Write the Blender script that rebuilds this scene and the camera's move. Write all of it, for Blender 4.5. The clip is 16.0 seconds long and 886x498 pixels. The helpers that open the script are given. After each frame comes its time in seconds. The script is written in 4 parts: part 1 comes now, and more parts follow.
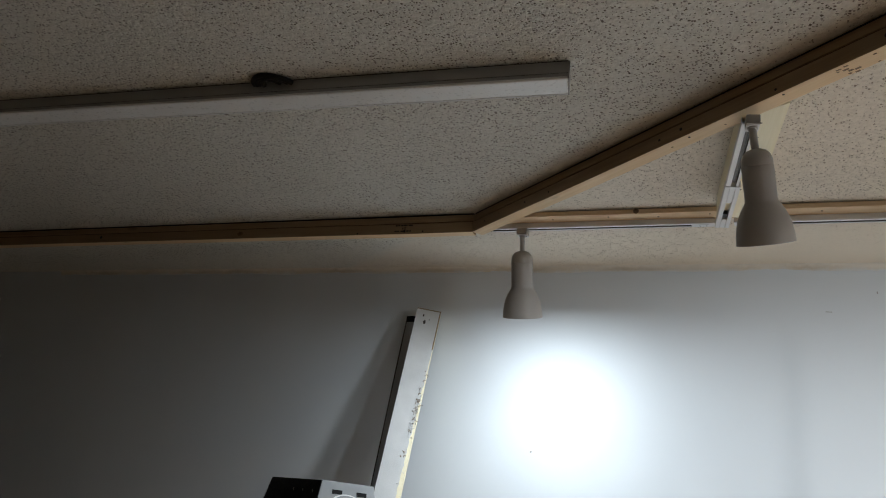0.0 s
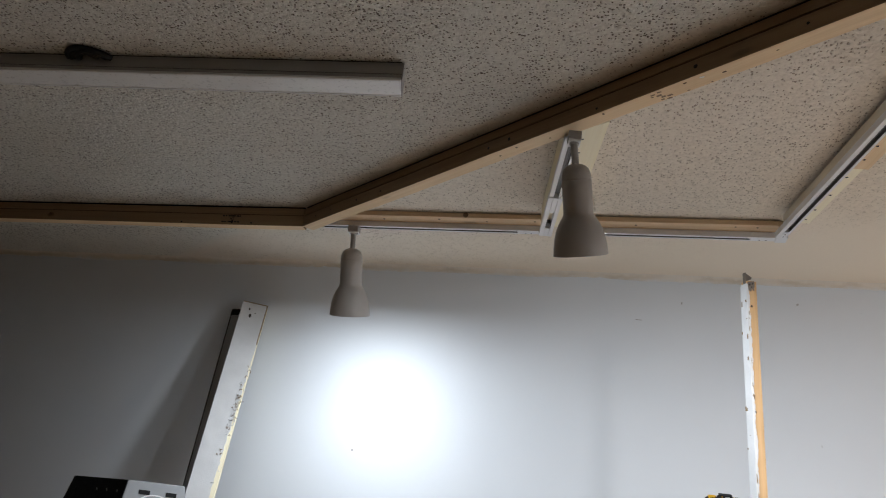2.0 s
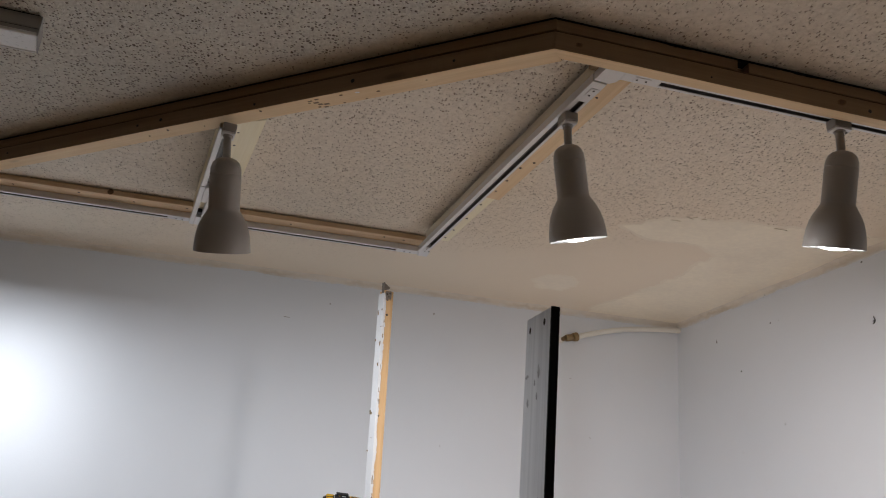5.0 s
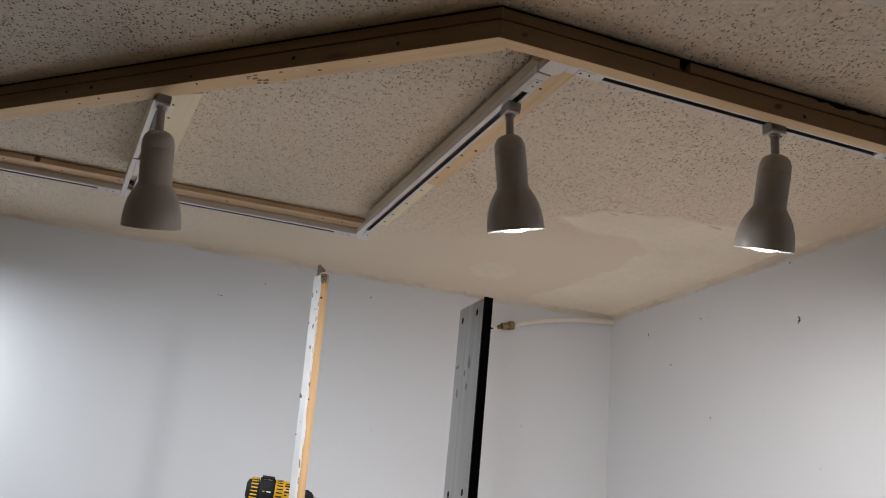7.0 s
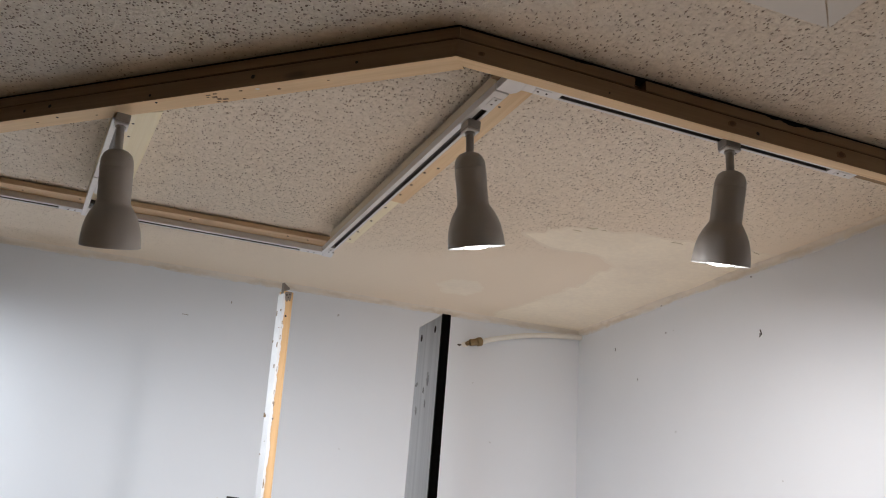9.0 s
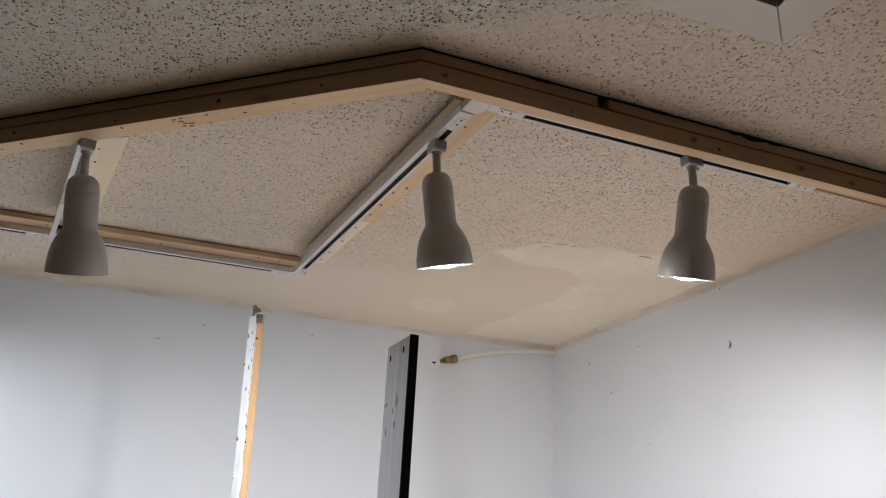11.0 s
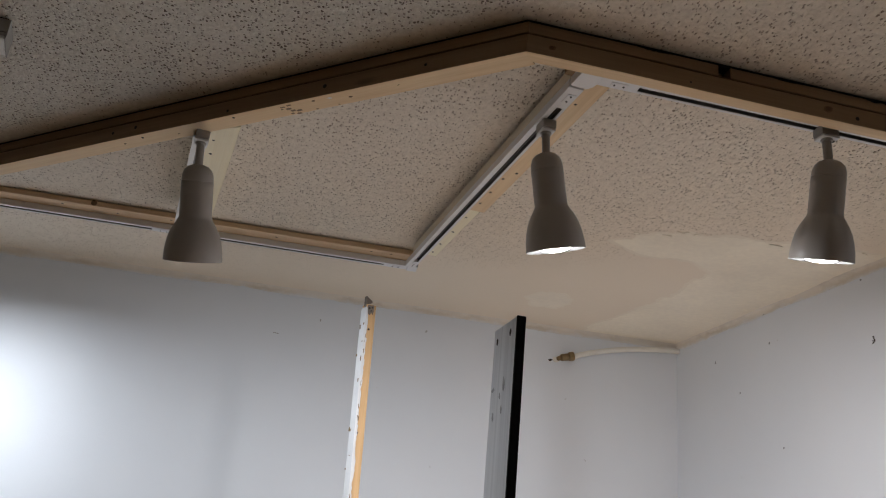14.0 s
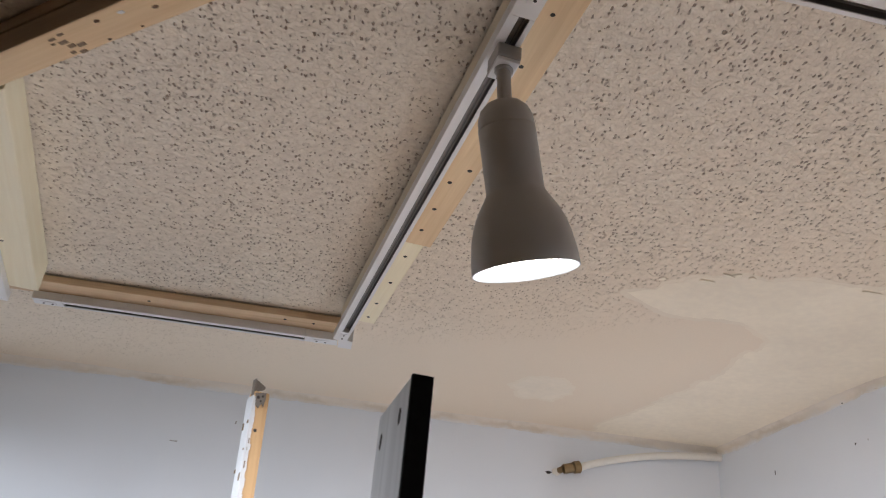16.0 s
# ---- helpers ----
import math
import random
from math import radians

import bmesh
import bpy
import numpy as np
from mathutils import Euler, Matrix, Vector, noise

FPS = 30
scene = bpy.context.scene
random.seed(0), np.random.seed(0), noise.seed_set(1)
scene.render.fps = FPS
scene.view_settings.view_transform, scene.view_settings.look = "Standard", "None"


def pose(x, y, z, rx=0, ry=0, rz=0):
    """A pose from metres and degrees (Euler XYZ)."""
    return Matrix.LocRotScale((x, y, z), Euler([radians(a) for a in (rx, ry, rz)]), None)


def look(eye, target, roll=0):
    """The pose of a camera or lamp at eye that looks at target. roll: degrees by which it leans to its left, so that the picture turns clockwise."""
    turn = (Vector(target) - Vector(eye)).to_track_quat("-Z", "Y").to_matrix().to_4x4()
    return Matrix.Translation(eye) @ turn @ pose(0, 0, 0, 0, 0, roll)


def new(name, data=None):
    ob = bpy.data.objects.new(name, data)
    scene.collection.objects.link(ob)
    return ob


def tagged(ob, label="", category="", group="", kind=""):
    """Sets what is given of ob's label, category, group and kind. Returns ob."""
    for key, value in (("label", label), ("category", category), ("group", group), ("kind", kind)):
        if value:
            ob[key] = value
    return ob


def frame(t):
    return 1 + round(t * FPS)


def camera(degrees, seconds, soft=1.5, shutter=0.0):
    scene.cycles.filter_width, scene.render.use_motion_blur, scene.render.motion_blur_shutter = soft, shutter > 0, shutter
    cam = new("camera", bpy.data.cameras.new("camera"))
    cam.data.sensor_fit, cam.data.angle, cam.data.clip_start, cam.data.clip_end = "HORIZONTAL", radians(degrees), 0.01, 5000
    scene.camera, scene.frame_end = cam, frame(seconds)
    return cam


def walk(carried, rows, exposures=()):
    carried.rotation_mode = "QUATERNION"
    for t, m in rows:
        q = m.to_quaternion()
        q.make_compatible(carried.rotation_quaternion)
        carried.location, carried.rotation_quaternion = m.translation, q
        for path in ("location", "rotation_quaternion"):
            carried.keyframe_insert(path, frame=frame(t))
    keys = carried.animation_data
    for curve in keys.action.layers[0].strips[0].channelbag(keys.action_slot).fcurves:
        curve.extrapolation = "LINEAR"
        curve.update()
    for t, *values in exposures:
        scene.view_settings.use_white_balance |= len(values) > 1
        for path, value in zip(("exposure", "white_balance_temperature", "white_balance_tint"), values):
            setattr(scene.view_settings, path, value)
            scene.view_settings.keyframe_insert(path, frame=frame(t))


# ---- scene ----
cam = camera(56.4, 16.0, soft=1.0, shutter=0.25)
PATH = [
    (0, (0.215, 0.06, 1.498), (-0.547, 1.806, 2.107), 7.1),
    (0.5, (0.224, 0.058, 1.504), (-0.473, 1.83, 2.117), 6.8),
    (1, (0.228, 0.06, 1.508), (-0.364, 1.867, 2.129), 6.4),
    (1.5, (0.231, 0.068, 1.513), (-0.283, 1.897, 2.137), 6.6),
    (2, (0.244, 0.081, 1.522), (-0.153, 1.936, 2.158), 6.4),
    (2.5, (0.246, 0.098, 1.526), (-0.1, 1.961, 2.166), 6.7),
    (3, (0.25, 0.102, 1.526), (-0.05, 1.972, 2.167), 7.3),
    (3.5, (0.265, 0.107, 1.538), (0.121, 1.995, 2.183), 6.6),
    (4, (0.283, 0.1, 1.548), (0.357, 1.987, 2.205), 5.5),
    (4.5, (0.305, 0.092, 1.557), (0.563, 1.959, 2.227), 5.0),
    (5, (0.309, 0.088, 1.561), (0.681, 1.932, 2.241), 4.9),
    (7.3, (0.331, 0.103, 1.581), (0.848, 1.924, 2.227), 6.0),
    (7.5, (0.337, 0.109, 1.585), (0.854, 1.931, 2.228), 6.2),
    (8, (0.335, 0.103, 1.581), (0.86, 1.92, 2.231), 6.0),
    (8.5, (0.335, 0.084, 1.577), (0.873, 1.892, 2.242), 5.9),
    (9, (0.347, 0.084, 1.576), (0.909, 1.873, 2.272), 4.8),
    (9.5, (0.35, 0.087, 1.577), (0.934, 1.86, 2.293), 4.0),
    (11.8, (0.363, 0.061, 1.581), (0.995, 1.807, 2.325), 2.2),
    (12, (0.348, 0.068, 1.579), (0.989, 1.808, 2.327), 2.0),
    (12.5, (0.339, 0.076, 1.573), (0.97, 1.816, 2.331), 2.1),
    (13, (0.32, 0.08, 1.57), (0.925, 1.827, 2.333), 2.5),
    (13.5, (0.332, 0.101, 1.562), (0.835, 1.882, 2.321), 3.8),
    (14, (0.401, 0.123, 1.56), (0.727, 1.956, 2.29), 5.8),
    (14.5, (0.496, 0.192, 1.573), (0.767, 2.052, 2.256), 6.3),
    (15, (0.538, 0.395, 1.625), (0.827, 2.224, 2.382), 5.7),
    (15.5, (0.584, 0.588, 1.665), (0.862, 2.357, 2.555), 5.4),
    (16, (0.666, 0.784, 1.753), (0.93, 2.518, 2.714), 5.4),
]
walk(cam, [(t, look(eye, target, roll)) for t, eye, target, roll in PATH],
     exposures=[(0.0, 1.84, 6370, 5), (2.5, 1.77, 6500, 11), (4.5, 1.49, 6700, 14), (5.2, 1.55, 6700, 13), (7.5, 1.60, 6700, 12), (9.0, 1.95, 6600, 12), (13.0, 1.97, 6500, 12), (14.0, 1.54, 6550, 12), (14.5, 1.37, 6750, 13), (15.0, 1.70, 6800, 13), (15.5, 2.13, 6380, 13), (16.0, 2.12, 6300, 13)])

# ---- levels and plan, in metres ----
ZC = 2.448            # ceiling
ZB = 2.380            # underside of the heavy frame boards
ZM = 2.4195            # joint between heavy board and the packing board above
ZW = 2.414            # underside of the thin boards that carry tracks
ZT = 2.396            # underside of the tracks
FR, FL = (1.832, 2.930), (-6.2, 3.176)      # far wall, right and left end
NR, NL = (2.302, -3.00), (-6.2, -3.00)      # near corners
HX0, HX1, HY0, HY1 = 0.62, 1.186, 0.36, 0.908   # ceiling hatch

# ---- world ----
world = bpy.data.worlds.new("world")
scene.world = world
world.use_nodes = True
world.node_tree.nodes["Background"].inputs[0].default_value = (0.02, 0.022, 0.025, 1)
world.node_tree.nodes["Background"].inputs[1].default_value = 0.3


def lamp_light(name, m, power, colour):
    """The shining face of a flood bulb: a small disk that looks down the axis of m."""
    data = bpy.data.lights.new(name, "AREA")
    data.shape, data.size = "DISK", 0.056
    data.energy, data.color = power, colour
    ob = new(name, data)
    ob.matrix_world = m
    return ob


def beam_light(name, m, power, spread, colour):
    """A spot added at the bulb, to shape its beam and lift the bounce off the floor."""
    data = bpy.data.lights.new(name, "SPOT")
    data.energy, data.spot_size, data.spot_blend = power, radians(spread), 1.0
    data.shadow_soft_size, data.color = 0.028, colour
    ob = new(name, data)
    ob.matrix_world = m
    return ob


COOL, NEUTRAL = (0.86, 0.93, 1.0), (0.955, 0.94, 0.94)      # colours of the bulbs


# ---- materials ----
def nodes_of(name, rough=0.6, metal=0.0):
    m = bpy.data.materials.new(name)
    m.use_nodes = True
    nt = m.node_tree
    b = nt.nodes["Principled BSDF"]
    b.inputs["Roughness"].default_value, b.inputs["Metallic"].default_value = rough, metal
    return m, nt, b


def add(nt, kind, **kw):
    n = nt.nodes.new(kind)
    for k, v in kw.items():
        n.inputs[k].default_value = v
    return n


def coords(nt, scale=(1, 1, 1), source="Object", rot=(0, 0, 0)):
    tc, mp = nt.nodes.new("ShaderNodeTexCoord"), nt.nodes.new("ShaderNodeMapping")
    mp.inputs["Scale"].default_value, mp.inputs["Rotation"].default_value = scale, rot
    nt.links.new(tc.outputs[source], mp.inputs["Vector"])
    return mp.outputs["Vector"]


def ramp(nt, value, stops):
    r = nt.nodes.new("ShaderNodeValToRGB")
    while len(r.color_ramp.elements) < len(stops):
        r.color_ramp.elements.new(0.5)
    for e, (p, c) in zip(r.color_ramp.elements, stops):
        e.position = p
        e.color = (*c, 1) if len(c) == 3 else c
    nt.links.new(value, r.inputs["Fac"])
    return r.outputs["Color"]


def mix(nt, fac, a, b, mode="MIX"):
    n = nt.nodes.new("ShaderNodeMix")
    n.data_type, n.blend_type = "RGBA", mode
    for sock, v in ((n.inputs[0], fac), (n.inputs[6], a), (n.inputs[7], b)):
        if hasattr(v, "links"):
            nt.links.new(v, sock)
        else:
            sock.default_value = v if isinstance(v, float) else (*v, 1)
    return n.outputs[2]


def math_node(nt, op, a, b=0.0):
    n = nt.nodes.new("ShaderNodeMath")
    n.operation = op
    for sock, v in ((n.inputs[0], a), (n.inputs[1], b)):
        if hasattr(v, "links"):
            nt.links.new(v, sock)
        else:
            sock.default_value = v
    return n.outputs[0]


def noise_fac(nt, vec, scale, detail=3.0, rough=0.55, distort=0.0):
    n = add(nt, "ShaderNodeTexNoise", Scale=scale, Detail=detail, Roughness=rough, Distortion=distort)
    nt.links.new(vec, n.inputs["Vector"])
    return n.outputs["Fac"]


def bump(nt, bsdf, height, strength, distance, after=None):
    n = add(nt, "ShaderNodeBump", Strength=strength, Distance=distance)
    nt.links.new(height, n.inputs["Height"])
    if after:
        nt.links.new(after, n.inputs["Normal"])
    nt.links.new(n.outputs["Normal"], bsdf.inputs["Normal"])
    return n.outputs["Normal"]


def plain(name, colour, rough=0.5, metal=0.0, vary=0.12, scale=30.0, relief=0.0, gloss=0.5):
    """One paint or metal, with blotches at two scales and fine relief."""
    m, nt, b = nodes_of(name, rough, metal)
    b.inputs["Specular IOR Level"].default_value = gloss
    v = coords(nt)
    big, small = noise_fac(nt, v, scale * 0.25, 4), noise_fac(nt, v, scale * 4, 3)
    f = math_node(nt, "ADD", math_node(nt, "MULTIPLY", big, 0.7), math_node(nt, "MULTIPLY", small, 0.3))
    lo = tuple(c * (1 - vary) for c in colour)
    hi = tuple(min(1.0, c * (1 + vary)) for c in colour)
    nt.links.new(ramp(nt, f, [(0.3, lo), (0.7, hi)]), b.inputs["Base Color"])
    nt.links.new(ramp(nt, small, [(0.3, (rough * 0.85,) * 3), (0.7, (min(1, rough * 1.15),) * 3)]), b.inputs["Roughness"])
    if relief:
        bump(nt, b, small, relief, 0.001)
    return m


def wood(name, light, dark, rough=0.65, grain=1.0, knots=0.5):
    """Softwood: grain along the object's x, with growth lines, pores and knots."""
    m, nt, b = nodes_of(name, rough)
    info = nt.nodes.new("ShaderNodeObjectInfo")
    tc, mp = nt.nodes.new("ShaderNodeTexCoord"), nt.nodes.new("ShaderNodeVectorMath")
    mp.operation = "ADD"
    shift = nt.nodes.new("ShaderNodeCombineXYZ")
    nt.links.new(math_node(nt, "MULTIPLY", info.outputs["Random"], 37.0), shift.inputs[0])
    nt.links.new(math_node(nt, "MULTIPLY", info.outputs["Random"], 11.0), shift.inputs[1])
    nt.links.new(tc.outputs["Object"], mp.inputs[0])
    nt.links.new(shift.outputs[0], mp.inputs[1])
    vec = mp.outputs[0]

    def scaled(s):
        n = add(nt, "ShaderNodeMapping", Scale=s)
        nt.links.new(vec, n.inputs["Vector"])
        return n.outputs["Vector"]
    rings = noise_fac(nt, scaled((2.0 * grain, 55, 55)), 1.0, 4, 0.6, 0.8)
    pores = noise_fac(nt, scaled((14 * grain, 420, 420)), 1.0, 2, 0.6)
    blotch = noise_fac(nt, scaled((2.5, 9, 9)), 1.0, 3)
    vor = nt.nodes.new("ShaderNodeTexVoronoi")
    vor.inputs["Scale"].default_value, vor.inputs["Randomness"].default_value = 1.0, 1.0
    nt.links.new(scaled((3.2, 11, 11)), vor.inputs["Vector"])
    knot = ramp(nt, vor.outputs["Distance"], [(0.0, (knots,) * 3), (0.05, (knots * 0.75,) * 3), (0.10, (0, 0, 0))])
    mid = tuple((a + c) / 2 for a, c in zip(light, dark))
    col = ramp(nt, rings, [(0.30, dark), (0.48, mid), (0.66, light)])
    col = mix(nt, math_node(nt, "MULTIPLY", pores, 0.35), col, tuple(c * 0.72 for c in dark))
    col = mix(nt, math_node(nt, "MULTIPLY", blotch, 0.30), col, tuple(min(1, c * 1.15) for c in light))
    col = mix(nt, knot, col, tuple(c * 0.22 for c in dark))
    nt.links.new(col, b.inputs["Base Color"])
    bump(nt, b, pores, 0.25, 0.0008)
    return m


def ceiling_material():
    """Off-white stippled ceiling: ragged pits with their shade painted in, in a rough coat, worn smooth towards the far
    corner.
    """
    m, nt, b = nodes_of("stippled_ceiling", 0.9)
    v = coords(nt)
    long = coords(nt, (1.0, 0.62, 1.0))
    wob = add(nt, "ShaderNodeTexNoise", Scale=240.0, Detail=1.5)
    nt.links.new(long, wob.inputs["Vector"])
    shift = nt.nodes.new("ShaderNodeVectorMath")
    shift.operation = "MULTIPLY_ADD"
    nt.links.new(wob.outputs["Color"], shift.inputs[0])
    shift.inputs[1].default_value = (0.0062, 0.0062, 0.0)
    nt.links.new(long, shift.inputs[2])
    cell = add(nt, "ShaderNodeTexVoronoi", Scale=178.0, Randomness=1.0)
    nt.links.new(shift.outputs[0], cell.inputs["Vector"])
    dice = nt.nodes.new("ShaderNodeSeparateColor")
    nt.links.new(cell.outputs["Color"], dice.inputs[0])
    fine = noise_fac(nt, v, 260.0, 3)
    lumps = noise_fac(nt, v, 90.0, 3, 0.6)
    patchy = noise_fac(nt, v, 7.0, 2.0)
    big = noise_fac(nt, v, 1.6, 4)
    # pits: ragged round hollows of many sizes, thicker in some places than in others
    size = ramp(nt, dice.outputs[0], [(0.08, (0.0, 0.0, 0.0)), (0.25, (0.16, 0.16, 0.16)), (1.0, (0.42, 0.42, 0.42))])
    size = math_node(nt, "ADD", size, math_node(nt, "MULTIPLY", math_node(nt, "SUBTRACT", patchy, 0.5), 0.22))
    # outside the timber frame the pits are rounder and wider
    round_cell = add(nt, "ShaderNodeTexVoronoi", Scale=150.0, Randomness=1.0)
    wide = nt.nodes.new("ShaderNodeVectorMath")
    wide.operation = "MULTIPLY_ADD"
    nt.links.new(wob.outputs["Color"], wide.inputs[0])
    wide.inputs[1].default_value = (0.0045, 0.0045, 0.0)
    nt.links.new(v, wide.inputs[2])
    nt.links.new(wide.outputs[0], round_cell.inputs["Vector"])
    at = nt.nodes.new("ShaderNodeSeparateXYZ")
    nt.links.new(v, at.inputs[0])
    outside = math_node(nt, "ADD", at.outputs[1], math_node(nt, "MULTIPLY", at.outputs[0], 0.827))
    outer_mask = ramp(nt, math_node(nt, "MULTIPLY", outside, 0.25), [(0.44, (1.0, 1.0, 1.0)), (0.46, (0.0, 0.0, 0.0))])
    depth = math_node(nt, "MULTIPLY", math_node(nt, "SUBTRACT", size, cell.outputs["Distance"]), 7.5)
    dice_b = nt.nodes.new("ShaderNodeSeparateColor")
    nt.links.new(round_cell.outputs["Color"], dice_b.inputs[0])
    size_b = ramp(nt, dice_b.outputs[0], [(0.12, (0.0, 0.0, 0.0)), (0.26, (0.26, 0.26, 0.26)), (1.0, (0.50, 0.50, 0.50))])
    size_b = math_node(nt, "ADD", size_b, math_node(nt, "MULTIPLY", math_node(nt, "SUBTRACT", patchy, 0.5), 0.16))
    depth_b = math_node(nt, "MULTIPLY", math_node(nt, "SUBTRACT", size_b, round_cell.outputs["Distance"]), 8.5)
    depth = math_node(nt, "ADD", math_node(nt, "MULTIPLY", depth, math_node(nt, "SUBTRACT", 1.0, outer_mask)), math_node(nt, "MULTIPLY", depth_b, outer_mask))
    # how strong the stipple is: fades to a smooth skim along the far and right walls
    sep = nt.nodes.new("ShaderNodeSeparateXYZ")
    nt.links.new(v, sep.inputs[0])
    edge = math_node(nt, "ADD", math_node(nt, "MULTIPLY", sep.outputs[1], 1.0), math_node(nt, "MULTIPLY", sep.outputs[0], 0.75))
    edge = math_node(nt, "ADD", edge, math_node(nt, "MULTIPLY", math_node(nt, "SUBTRACT", big, 0.5), 0.5))
    keep = ramp(nt, math_node(nt, "MULTIPLY", edge, 0.25), [(0.685, (1, 1, 1)), (0.81, (0.0, 0.0, 0.0))])
    # along the far wall the stipple is half filled
    strip = ramp(nt, math_node(nt, "ADD", math_node(nt, "ADD", math_node(nt, "MULTIPLY", sep.outputs[1], 0.25), math_node(nt, "MULTIPLY", sep.outputs[0], 0.03)), math_node(nt, "MULTIPLY", patchy, 0.06)), [(0.662, (1, 1, 1)), (0.692, (0.35, 0.35, 0.35))])
    keep = math_node(nt, "MULTIPLY", keep, strip)
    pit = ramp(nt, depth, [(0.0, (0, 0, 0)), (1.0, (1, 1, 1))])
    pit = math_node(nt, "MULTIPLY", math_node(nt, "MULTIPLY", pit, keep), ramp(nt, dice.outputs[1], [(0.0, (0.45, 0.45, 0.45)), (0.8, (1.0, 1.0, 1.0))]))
    base = ramp(nt, big, [(0.3, (0.81, 0.73, 0.615)), (0.7, (0.87, 0.795, 0.685))])
    tan = ramp(nt, math_node(nt, "MULTIPLY", edge, 0.25), [(0.50, (0.0, 0.0, 0.0)), (0.74, (0.75, 0.75, 0.75))])
    base = mix(nt, outer_mask, base, ramp(nt, big, [(0.3, (0.755, 0.735, 0.665)), (0.7, (0.81, 0.79, 0.72))]))
    base = mix(nt, tan, base, (0.90, 0.77, 0.60))
    base = mix(nt, math_node(nt, "MULTIPLY", fine, 0.25), base, (0.66, 0.60, 0.53))
    grey = ramp(nt, lumps, [(0.36, (0.895, 0.885, 0.875)), (0.58, (1.0, 1.0, 1.0))])
    base = mix(nt, keep, base, mix(nt, 1.0, base, grey, "MULTIPLY"))
    # the brown in the pits stands in for the shade inside the hollows
    pit_shade = math_node(nt, "SUBTRACT", math_node(nt, "ADD", 0.88, math_node(nt, "MULTIPLY", outer_mask, 0.12)), math_node(nt, "MULTIPLY", tan, 0.40))
    # pit colour goes blacker outside the frame, painted in for the grazing light there
    col = mix(nt, math_node(nt, "MULTIPLY", pit, pit_shade), base, mix(nt, outer_mask, (0.27, 0.195, 0.135), (0.15, 0.12, 0.09)))
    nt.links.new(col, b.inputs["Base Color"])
    pebble = math_node(nt, "ADD", 0.5, math_node(nt, "MULTIPLY", outer_mask, 0.35))
    h = math_node(nt, "SUBTRACT", math_node(nt, "MULTIPLY", math_node(nt, "MULTIPLY", lumps, pebble), keep), math_node(nt, "MULTIPLY", pit, 0.9))
    first = bump(nt, b, h, 1.0, 0.0115)
    bump(nt, b, fine, 0.15, 0.0012, first)
    return m


def wall_material(name, colour):
    """Rolled wall paint with orange-peel relief, faint scuffs and roller bands."""
    m, nt, b = nodes_of(name, 0.62)
    v = coords(nt)
    big = noise_fac(nt, v, 0.9, 4)
    band = noise_fac(nt, coords(nt, (5.0, 5.0, 0.35)), 1.0, 3)
    peel = noise_fac(nt, v, 210.0, 2)
    col = ramp(nt, big, [(0.3, tuple(c * 0.96 for c in colour)), (0.7, tuple(min(1, c * 1.03) for c in colour))])
    col = mix(nt, math_node(nt, "MULTIPLY", band, 0.10), col, tuple(c * 0.86 for c in colour))
    specks = noise_fac(nt, v, 34.0, 1.5)
    sp = ramp(nt, specks, [(0.775, (0, 0, 0)), (0.80, (0.6, 0.6, 0.6))])
    col = mix(nt, sp, col, (0.30, 0.28, 0.26))
    nt.links.new(col, b.inputs["Base Color"])
    bump(nt, b, peel, 0.22, 0.0008)
    return m


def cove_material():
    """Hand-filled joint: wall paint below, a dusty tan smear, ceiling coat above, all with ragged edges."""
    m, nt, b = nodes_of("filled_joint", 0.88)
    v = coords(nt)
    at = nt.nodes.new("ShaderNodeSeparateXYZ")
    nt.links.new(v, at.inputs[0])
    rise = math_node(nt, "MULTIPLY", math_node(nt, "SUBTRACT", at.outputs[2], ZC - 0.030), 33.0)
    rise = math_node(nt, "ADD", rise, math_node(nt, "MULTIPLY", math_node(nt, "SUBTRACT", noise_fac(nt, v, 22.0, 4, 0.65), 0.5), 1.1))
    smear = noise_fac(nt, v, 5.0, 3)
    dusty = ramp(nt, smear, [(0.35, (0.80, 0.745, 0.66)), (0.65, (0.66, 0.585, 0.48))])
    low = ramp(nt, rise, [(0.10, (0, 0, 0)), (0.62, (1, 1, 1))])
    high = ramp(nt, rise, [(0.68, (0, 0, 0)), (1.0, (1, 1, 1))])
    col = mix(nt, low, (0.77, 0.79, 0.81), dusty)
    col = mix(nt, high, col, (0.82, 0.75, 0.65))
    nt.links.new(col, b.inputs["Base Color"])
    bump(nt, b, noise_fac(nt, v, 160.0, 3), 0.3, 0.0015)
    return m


def glow(name, colour, strength):
    m = bpy.data.materials.new(name)
    m.use_nodes = True
    b = m.node_tree.nodes["Principled BSDF"]
    b.inputs["Base Color"].default_value = (0.8, 0.8, 0.8, 1)
    b.inputs["Emission Color"].default_value = (*colour, 1)
    b.inputs["Emission Strength"].default_value = strength
    return m


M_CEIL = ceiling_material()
M_WALL = wall_material("painted_wall", (0.767, 0.80, 0.842))
M_EDGE = plain("cream_edge_paint", (0.74, 0.66, 0.53), 0.6, 0, 0.12, 20, 0.2)
M_SKIM_EDGE = plain("thin_plaster", (0.875, 0.783, 0.64), 0.88, 0, 0.05, 12, 0.2)
M_DAB = plain("plaster_dab", (0.90, 0.812, 0.672), 0.87, 0, 0.07, 16, 0.3)
M_SKIM = plain("plaster_skim", (0.93, 0.84, 0.69), 0.85, 0, 0.09, 16, 0.3)
M_BEAD = plain("dusty_filler", (0.72, 0.66, 0.58), 0.9, 0, 0.25, 26, 0.3)
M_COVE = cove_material()
